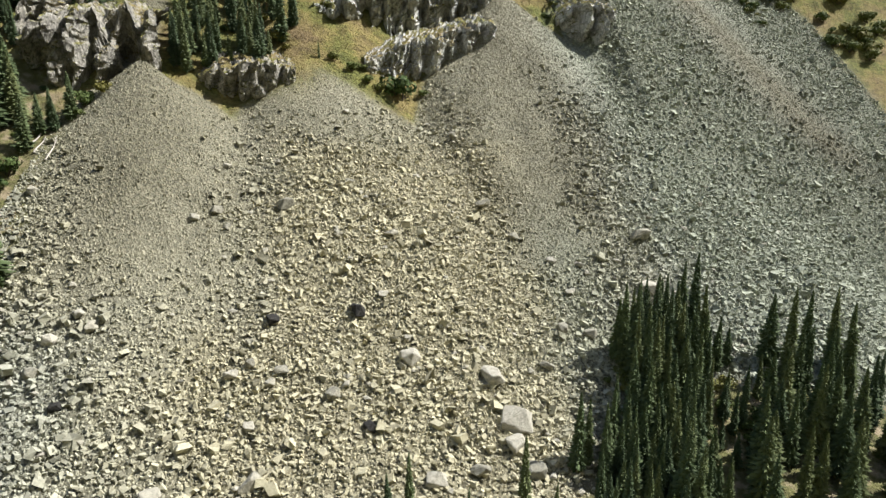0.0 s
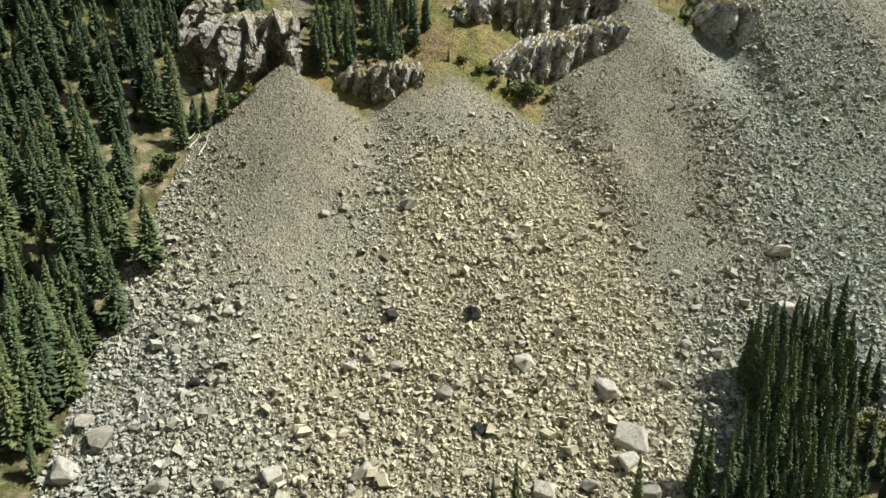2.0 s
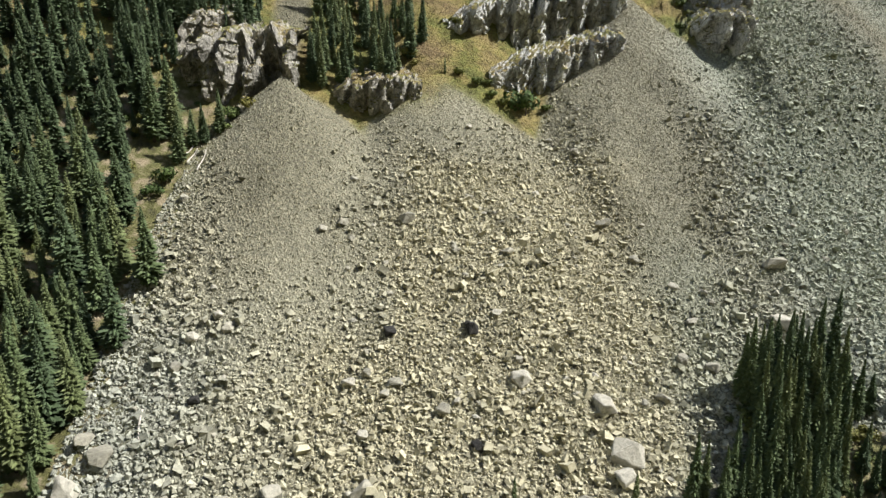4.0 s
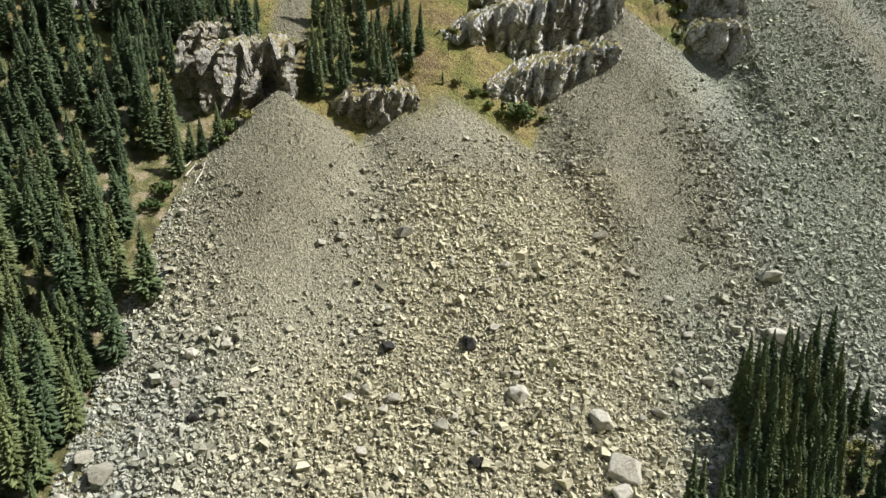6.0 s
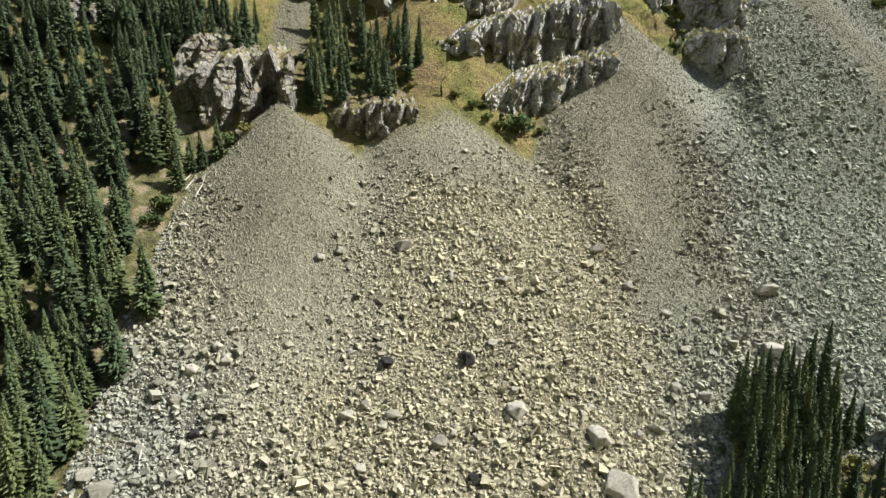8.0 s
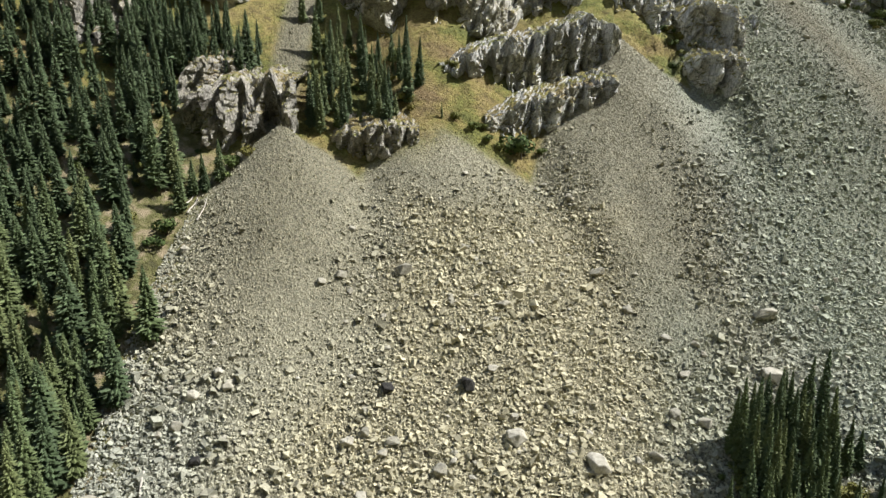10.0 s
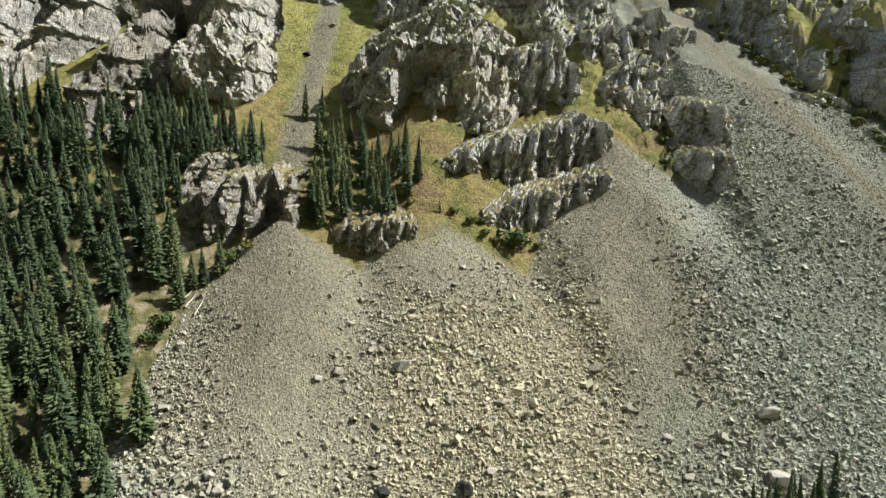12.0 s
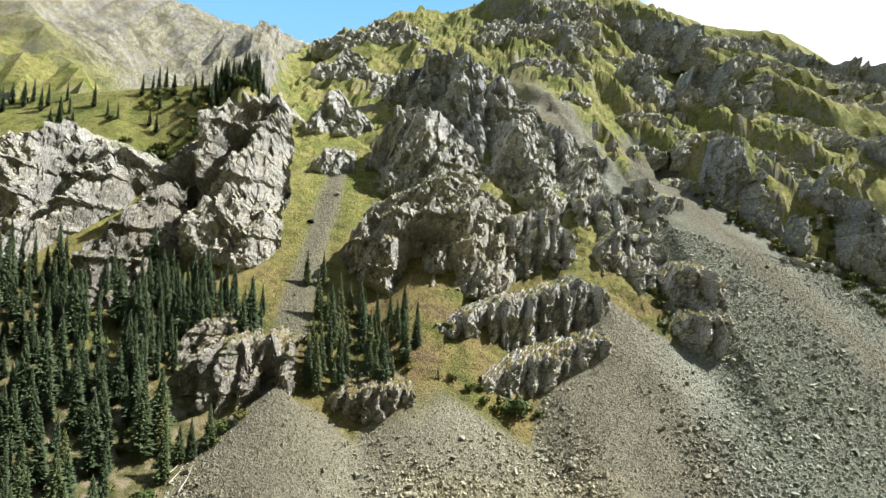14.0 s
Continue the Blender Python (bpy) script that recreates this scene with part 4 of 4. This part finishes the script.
def far_grove(points, count, gap, low, high, wide=1.0):
    """Far trees, kept as one mass."""
    for ob in grove(points, count, gap, low, high, "far", wide):
        for child in list(ob.children):
            FAR.append((child.data, ob.matrix_basis.copy(), child.name))
            bpy.data.objects.remove(child)
        bpy.data.objects.remove(ob)


far_grove([(-66, 132), (-68, 140), (-70, 152), (-72, 160), (-132, 172), (-107, 132)], 78, 2.5, 7, 19, 1.35)
far_grove([(-124, 164), (-90, 162), (-72, 160), (-66, 172), (-70, 182), (-100, 192), (-128, 184)], 72, 2.5, 8, 20)
far_grove([(-92, 186), (-62, 178), (-52, 182), (-52, 194), (-62, 198), (-90, 197)], 58, 2.3, 7, 19)
far_grove([(-94, 244), (-76, 248), (-70, 254), (-70, 264), (-80, 270), (-94, 258)], 44, 1.7, 8, 13)
far_grove([(-190, 240), (-140, 232), (-136, 250), (-190, 262)], 22, 2.6, 8, 12)
far_grove([(-136, 240), (-100, 244), (-96, 262), (-136, 258)], 14, 2.4, 6, 11)
far_grove([(160, 268), (182, 262), (190, 272), (170, 278)], 12, 2.4, 5, 8)
for kind, material, label in (("crown", NEEDLE, "dark green spruces higher up the mountainside"), ("trunk", BARK, "trunks of the higher spruces")):
    vs, fs, total = [], [], 0
    for me, m, name in FAR:
        if not name.startswith(kind):
            continue
        v = np.empty(len(me.vertices) * 3, np.float32)
        me.vertices.foreach_get("co", v)
        mm = np.array(m)
        v = v.reshape(-1, 3) @ mm[:3, :3].T + mm[:3, 3]
        me.calc_loop_triangles()
        f = np.empty(len(me.loop_triangles) * 3, np.int32)
        me.loop_triangles.foreach_get("vertices", f)
        vs.append(v)
        f = f.reshape(-1, 3)
        if kind == "crown":
            f = f[np.arange(len(f)) % 3 < 2]
        fs.append(f + total)
        total += len(v)
    tagged(new("far_spruce_" + kind + "s", mesh_from("far_spruces", np.concatenate(vs), np.concatenate(fs), material)), label, "spruce forest", kind="stuff")
for ob in SPRUCES:
    for child in list(ob.children):
        bpy.data.objects.remove(child)
    bpy.data.objects.remove(ob)


# ---- scree stones ----
def stone_cloud(name, x, y, size, label, seed, sink=0.40):
    """Irregular six-sided stones lying on the slope, joined into one mesh."""
    r = np.random.default_rng(seed)
    n = len(x)
    corner = np.array([(a, b, c) for a in (-1, 1) for b in (-1, 1) for c in (-1, 1)], float) * 0.5
    v = corner[None] * r.uniform(0.45, 1.15, (n, 8, 1)) + r.normal(0, 0.09, (n, 8, 3))
    v = v * np.stack([r.uniform(0.9, 1.6, n), r.uniform(0.7, 1.25, n), r.uniform(0.5, 1.0, n)], -1)[:, None] * size[:, None, None]
    q = r.normal(size=(n, 4)) * (0.3, 0.34, 0.34, 1.2) + (0.6, 0, 0, 0)
    q /= np.linalg.norm(q, axis=1, keepdims=True)
    w, a, b, c = q.T
    m = np.stack([1 - 2 * (b * b + c * c), 2 * (a * b - w * c), 2 * (a * c + w * b), 2 * (a * b + w * c), 1 - 2 * (a * a + c * c), 2 * (b * c - w * a),
                  2 * (a * c - w * b), 2 * (b * c + w * a), 1 - 2 * (a * a + b * b)], -1).reshape(n, 3, 3)
    v = np.einsum("nij,nkj->nki", m, v)
    z = ground_height(x, y) + size * sink
    v = v + np.stack([x, y, z], -1)[:, None]
    quad = np.array([(0, 1, 3, 2), (4, 6, 7, 5), (0, 4, 5, 1), (2, 3, 7, 6), (0, 2, 6, 4), (1, 5, 7, 3)])
    quad = quad[[0, 1, 2, 3, 5]]
    tri = np.concatenate([quad[:, (0, 1, 2)], quad[:, (0, 2, 3)]])
    f = (tri[None] + 8 * np.arange(n)[:, None, None]).reshape(-1, 3)
    me = mesh_from(name, v.reshape(-1, 3), f, STONE)
    paint(me, "tone", np.repeat(tone_of(x, y), 8, axis=0))
    return tagged(new(name, me), label, "scree", kind="stuff")


def scatter(n, seed, power, low, x0=-62, x1=215, y0=70, y1=262):
    r = np.random.default_rng(seed)
    x, y = r.uniform(x0, x1, n), r.uniform(y0, y1, n)
    near = step(70, 84, y + 8) * (1 - step(-3, 3, x - 54 + 0.9 * (100 - y)) * step(104, 98, y + 0.05 * (x - 50)))
    keep = (r.random(n) < (scree_limit(x, y) > 0.5) * np.maximum(coarse_share(x, y) ** power, low) * near * (0.55 + 0.45 * step(165, 135, y))) & (x < y * 1.12)
    return x[keep], y[keep]


gx, gy = scatter(285000, 5, 1.2, 0.03)
stone_cloud("scree_rubble", gx, gy, np.random.default_rng(6).lognormal(-0.98, 0.42, len(gx)) * (0.6 + 0.4 * coarse_share(gx, gy)) * np.where((gy > 172) & (gx < 70), 0.72, np.where(gx > 70, 0.98, 1.0)), "loose angular grey and tan stones covering the slope", 7)


def gravel_cloud(name, x, y, size, label, seed):
    """Small stones of which only the four-sided tops stand out of the slope, joined into one mesh."""
    r = np.random.default_rng(seed)
    n = len(x)
    a = r.uniform(0, 6.28, n)[:, None] + np.arange(4) * 1.571 + r.uniform(-0.45, 0.45, (n, 4))
    out = size[:, None] * r.uniform(0.45, 0.95, (n, 4))
    foot_x, foot_y = x[:, None] + out * np.cos(a), y[:, None] + out * np.sin(a)
    d = 0.5
    z = ground_height(x, y)
    sx, sy = (ground_height(x + d, y) - z) / d, (ground_height(x, y + d) - z) / d
    foot_z = z[:, None] + sx[:, None] * (foot_x - x[:, None]) + sy[:, None] * (foot_y - y[:, None]) - 0.12 * size[:, None]
    top = np.stack([x + size * r.uniform(-0.4, 0.4, n), y + size * r.uniform(-0.5, 0.2, n), z + size * r.uniform(0.35, 0.75, n)], -1)
    v = np.concatenate([np.stack([foot_x, foot_y, foot_z], -1), top[:, None]], 1)
    tri = np.array([(0, 1, 4), (1, 2, 4), (2, 3, 4), (3, 0, 4)])
    f = (tri[None] + 5 * np.arange(n)[:, None, None]).reshape(-1, 3)
    me = mesh_from(name, v.reshape(-1, 3), f, STONE)
    paint(me, "tone", np.repeat(tone_of(x, y), 5, axis=0))
    return tagged(new(name, me), label, "scree", kind="stuff")


gx, gy = scatter(330000, 8, 0.0, 1.0, -62, 190, 84, 262)
keep = np.random.default_rng(2).random(len(gx)) < np.maximum(1.1 - coarse_share(gx, gy), 0.45) * np.where(gx > 95, 0.7, 1.0)
gx, gy = gx[keep], gy[keep]
gravel_cloud("scree_gravel", gx, gy, np.random.default_rng(9).lognormal(-1.0, 0.32, len(gx)) * (0.8 + 0.35 * coarse_share(gx, gy)), "small grey scree gravel on the fans", 10)
gx, gy = scatter(5500, 11, 2.0, 0.02)
hx, hy = scatter(2400, 14, 1.0, 0.05, 62, 200, 100, 225)
gx, gy = np.concatenate([gx, hx]), np.concatenate([gy, hy])
stone_cloud("scree_blocks", gx, gy, np.random.default_rng(12).lognormal(-0.12, 0.25, len(gx)), "large angular stone blocks strewn on the scree", 13)


# ---- boulders ----
def boulder_mesh(seed, material):
    """A chipped angular block of about one metre, its edges worn."""
    r = random.Random(seed)
    bm = bmesh.new()
    for _ in range(17):
        p = Vector((r.uniform(-1, 1), r.uniform(-1, 1), r.uniform(-1, 1)))
        p = p / max(abs(p.x), abs(p.y), abs(p.z)) * r.uniform(0.42, 0.56)
        bm.verts.new((p.x * 1.12, p.y, p.z * 0.8))
    hull = bmesh.ops.convex_hull(bm, input=bm.verts)
    bmesh.ops.delete(bm, geom=[v for v in hull["geom_interior"] if isinstance(v, bmesh.types.BMVert)], context="VERTS")
    bmesh.ops.bevel(bm, geom=list(bm.edges), offset=0.035, segments=1, affect="EDGES", profile=0.5)
    bmesh.ops.subdivide_edges(bm, edges=list(bm.edges), cuts=1, use_grid_fill=True)
    for v in bm.verts:
        v.co += v.co.normalized() * (noise.noise(v.co * 4.0 + Vector((seed, 0, 0))) * 0.035)
    me = bpy.data.meshes.new("boulder")
    bm.to_mesh(me)
    bm.free()
    me.materials.append(material)
    return me


BOULDERS = [boulder_mesh(k, BOULDER) for k in range(9)]
SHADED_BOULDERS = [boulder_mesh(20 + k, SHADED) for k in range(3)]
b_rng = random.Random(5)


def boulder(x, y, size, meshes, label, group):
    size = size * 0.88
    ob = new("boulder", b_rng.choice(meshes))
    z = float(ground_height(x, y)) + size * 0.22
    ob.matrix_world = Matrix.LocRotScale((x, y, z), Euler((b_rng.uniform(-0.5, 0.2), b_rng.uniform(-0.3, 0.3), b_rng.uniform(0, 6.28))),
                                         Vector((size * b_rng.uniform(0.85, 1.0), size * b_rng.uniform(0.7, 0.95), size * b_rng.uniform(0.65, 0.95))))
    return tagged(ob, label, "boulder", group)


for x, y, size in ((-20.7, 144.8, 1.8), (-8.4, 135.2, 3.9), (12.8, 101.4, 4.1), (-16.4, 100.7, 3.1), (35.3, 141.9, 3.7), (32.8, 164.3, 2.9), (-0.3, 95.7, 3.2), (9.5, 113.4, 2.5),
                   (2.0, 128.2, 1.8), (8.2, 138.0, 1.7), (12.6, 128.0, 3.0), (-19.4, 128.5, 2.1), (-25.3, 128.7, 1.9), (-21.4, 131.0, 2.6), (20.6, 146.8, 1.8), (27.0, 171.6, 1.8),
                   (5.7, 164.0, 2.0), (-10.2, 98.4, 2.1), (-8.4, 100.3, 2.5), (-13.6, 101.9, 2.2), (-13.3, 92.4, 2.2), (12.9, 105.5, 1.8)):
    boulder(x, y, size, BOULDERS, "pale tan boulder lying on the scree", "boulders on the scree")
for x, y, size in ((-38.7, 108.0, 3.0), (-41.2, 110.1, 2.6), (-56.2, 136.1, 2.3), (-46.4, 101.6, 2.9), (-44.7, 106.3, 2.8), (-12.7, 84.3, 3.8), (-26.2, 84.2, 3.7), (-57.2, 90.9, 3.6),
                   (-57.5, 84.5, 5.0), (-53.6, 88.7, 4.1), (-42.5, 82.5, 3.8), (-33.1, 83.2, 2.8), (14.2, 82.2, 3.5), (21.0, 83.3, 3.3), (29.8, 83.4, 3.7)):
    boulder(x, y, size, BOULDERS, "large grey angular boulder at the foot of the scree", "boulders on the scree")
for x, y, size in ((68.9, 131.3, 5.4), (64.9, 117.9, 4.4), (46.7, 126.8, 2.2), (39.9, 133.4, 2.8), (52.4, 125.1, 2.0), (26.5, 98.4, 4.4), (29.0, 90.9, 5.2), (27.4, 87.6, 3.8),
                   (43.5, 110.4, 2.9), (48.8, 109.1, 2.7), (37.6, 102.2, 2.7), (34.3, 100.9, 2.1), (48.1, 118.5, 2.8), (126.3, 235.1, 2.6), (-42.5, 256.9, 3.2)):
    boulder(x, y, size, BOULDERS, "large pale grey boulder among coarse blocks", "boulders on the scree")
for x, y, size in ((4.5, 110.6, 4.1), (5.0, 90.7, 2.2), (-10.2, 109.7, 2.6), (-41.5, 96.3, 2.2), (-48.6, 237.8, 3.0)):
    boulder(x, y, size, SHADED_BOULDERS, "boulder coloured nearly black for its shade, standing out of pale scree", "boulders on the scree")
count = 0
while count < 150:
    x, y = b_rng.uniform(-55, 120), b_rng.uniform(78, 190)
    share = float(coarse_share(np.array(x), np.array(y))) * float(scree_limit(np.array(x), np.array(y)))
    if b_rng.random() > share ** 2 * (1.0 if y < 150 else 0.4) or (x > 40 and y < 104) or x > y * 0.9:
        continue
    count += 1
    boulder(x, y, b_rng.uniform(0.95, 1.7), BOULDERS, "angular stone block lying on the scree", "boulders on the scree")


# ---- dead wood ----
def log(p, q, radius, label):
    """A weathered trunk between two points on the slope, bent and tapered."""
    a = Vector((*p, float(ground_height(*p)) + radius + 0.35))
    b = Vector((*q, float(ground_height(*q)) + radius + 0.35))
    along = b - a
    side = along.cross(Vector((0, 0, 1))).normalized()
    up = side.cross(along).normalized()
    bm, rings = bmesh.new(), []
    for k in range(9):
        s = k / 8
        c = along * s + side * (0.05 * along.length * math.sin(2.6 * s)) + up * (0.1 * math.sin(7 * s))
        rad = radius * (1 - 0.65 * s)
        rings.append([bm.verts.new(c + (side * math.cos(t) + up * math.sin(t)) * rad * (1 + 0.15 * math.sin(3 * t + k))) for t in [j * 0.785 for j in range(8)]])
    for r0, r1 in zip(rings, rings[1:]):
        for j in range(8):
            bm.faces.new((r0[j], r0[(j + 1) % 8], r1[(j + 1) % 8], r1[j]))
    bm.faces.new(rings[0][::-1])
    bm.faces.new(rings[-1])
    me = bpy.data.meshes.new("log")
    bm.to_mesh(me)
    bm.free()
    me.materials.append(DEADWOOD)
    ob = tagged(new("log", me), label, "log", "fallen trunks")
    ob.location = a
    return ob


log((-49.6, 95.3), (-48.3, 90.8), 0.24, "straight bleached log lying on grey stones")
log((-60.4, 146.3), (-58.6, 150.6), 0.22, "bleached fallen trunk at the forest edge")
log((-58.6, 145.6), (-57.6, 149.8), 0.18, "bleached fallen trunk at the forest edge")
log((-55.7, 143.4), (-55.4, 149.2), 0.16, "thin bleached trunk lying on fine scree")


# ---- shrubs ----
def shrub(seed, label):
    """A broad-leaved bush: short stems and a lumpy crown of small leaves, two metres wide."""
    r = random.Random(seed)
    lumps = [(Vector((r.uniform(-0.8, 0.8), r.uniform(-0.8, 0.8), r.uniform(0.5, 1.2))), r.uniform(0.4, 0.7)) for _ in range(8)]
    verts, faces = [], []
    for c, rad in lumps:
        for _ in range(58):
            d = Vector((r.gauss(0, 1), r.gauss(0, 1), r.gauss(0.3, 1))).normalized()
            p = c + d * rad * r.uniform(0.75, 1.1)
            u = Vector((r.gauss(0, 1), r.gauss(0, 1), r.gauss(0, 1))).cross(d).normalized() * r.uniform(0.09, 0.20)
            w = u.cross(d + Vector((r.gauss(0, 0.5), r.gauss(0, 0.5), r.gauss(0, 0.5)))).normalized() * u.length * 0.8
            i = len(verts)
            verts += [tuple(p - u), tuple(p + w), tuple(p + u), tuple(p - w)]
            faces.append((i, i + 1, i + 2, i + 3))
    stems, sf = [], []
    for c, _ in lumps:
        i = len(stems)
        for base, rad in ((Vector((c.x * 0.2, c.y * 0.2, -0.2)), 0.05), (c, 0.015)):
            stems += [tuple(base + Vector((rad * math.cos(t), rad * math.sin(t), 0))) for t in (0, 2.09, 4.19)]
        sf += [(i, i + 1, i + 4, i + 3), (i + 1, i + 2, i + 5, i + 4), (i + 2, i, i + 3, i + 5)]
    base = tagged(new("shrub"), label, "shrub")
    part("stem", mesh_from("stem", stems, sf, BARK), base)
    part("foliage", mesh_from("foliage", verts, faces, LEAF), base)
    return base


SHRUBS = [shrub(k, "dense green broad-leaved shrub on the slope") for k in range(3)]
s_rng = random.Random(41)


def bush(x, y, size, group):
    m = Matrix.Translation((x, y, float(ground_height(x, y)) - 0.1)) @ Matrix.Rotation(s_rng.uniform(0, 6.28), 4, "Z")
    ob = copy_thing(s_rng.choice(SHRUBS), m)
    ob.scale = (size / 2, size / 2, size / 2 * s_rng.uniform(0.75, 1.0))
    tagged(ob, group=group)


def thicket(x0, x1, y0, y1, count, low, high, group):
    for _ in range(count):
        bush(s_rng.uniform(x0, x1), s_rng.uniform(y0, y1), s_rng.uniform(low, high), group)


for x, y, size in ((21.5, 179.0, 7.5), (-51.0, 157.5, 4.5), (-48.5, 160.0, 4.0), (-53.0, 155.0, 3.5), (-10.5, 184.5, 4.5), (3.5, 180.5, 3.0), (8.0, 180.0, 3.0), (12.0, 178.5, 3.2),
                   (15.0, 177.5, 3.0), (10.5, 181.5, 2.5), (27.0, 182.5, 3.0), (-9.0, 182.0, 2.4), (2.5, 197.0, 4.0), (-63.0, 136.5, 4.0), (-62.0, 140.0, 4.5)):
    bush(x, y, size, "shrubs along the rocks")
thicket(-104, -60, 84, 165, 60, 1.6, 3.4, "shrubs in the spruce forest")
thicket(50, 96, 78, 102, 34, 1.6, 3.4, "shrubs in the spruce stand")
thicket(-38, -12, 176, 204, 18, 2.0, 4.0, "shrubs among the grove")
thicket(48, 62, 80, 102, 18, 1.6, 3.0, "shrubs in the spruce stand")
thicket(-112, -76, 226, 246, 26, 3.0, 6.0, "dark bushes on the grassy shoulder")
thicket(205, 242, 234, 262, 30, 3.0, 6.5, "shrubs below the dark cliffs")
thicket(76, 84, 222, 236, 12, 2.0, 4.0, "shrubs beside the scree gully")
thicket(160, 200, 255, 280, 26, 3.0, 6.0, "shrubs below the dark cliffs")
for k in range(46):
    s = s_rng.random()
    bush(118 + 52 * s + s_rng.uniform(0, 9), 292 - 50 * s + s_rng.uniform(-4, 5), s_rng.uniform(1.8, 4.6), "shrubs beside the scree gully")
thicket(-130, -70, 236, 256, 24, 2.0, 4.5, "shrubs on the grassy shoulder")
for ob in SHRUBS:
    for child in list(ob.children):
        bpy.data.objects.remove(child)
    bpy.data.objects.remove(ob)


# ---- turf ----
def tufts():
    """Tufts of grass on the ledges and slopes between the rocks, one mass."""
    r = np.random.default_rng(3)
    x, y = r.uniform(-120, 110, 52000), r.uniform(164, 300, 52000)
    keep = (scree_limit(x, y) < 0.3) & (r.random(len(x)) < 0.75) & ~((x < -52) & (y > 197) & (y < 216)) & (np.abs(x) < y * 0.75)
    x, y = x[keep], y[keep]
    n = len(x)
    z = ground_height(x, y)
    size = r.uniform(0.16, 0.42, n)
    turn = r.uniform(0, 6.28, n)
    verts, faces = np.zeros((n, 9, 3)), np.zeros((n, 3, 3), int)
    for k in range(3):
        a = turn + k * 2.09
        c, s = np.cos(a), np.sin(a)
        lean = r.uniform(0.2, 0.7, n)
        for j, (side, out, up) in enumerate(((-0.45, 0.0, -0.1), (0.45, 0.0, -0.1), (0.0, 1.0, 0.75))):
            verts[:, 3 * k + j] = np.stack([x + size * (c * side - s * out * lean), y + size * (s * side + c * out * lean), z + size * up], -1)
        faces[:, k] = np.arange(n)[:, None] * 9 + 3 * k + np.arange(3)
    me = mesh_from("grass_tufts", verts.reshape(-1, 3), faces.reshape(-1, 3), TURF)
    return tagged(new("grass_tufts", me), "short green and ochre mountain grass between rocks", "grass", kind="stuff")


tufts()


# ---- the sky behind the ridges ----
def sky_backdrop():
    rows, cols, far = 13, 49, 2900.0
    az, el = np.meshgrid(np.radians(np.linspace(-62, 62, cols)), np.radians(np.linspace(-4, 44, rows)))
    v = np.stack([np.sin(az) * far, np.cos(az) * far, np.tan(el) * far], -1).reshape(-1, 3)
    return tagged(new("backdrop", mesh_from("backdrop", v, grid_faces(rows, cols), SKY, True)), "clear blue mountain sky with white clouds", "sky", kind="structure")


sky_backdrop()
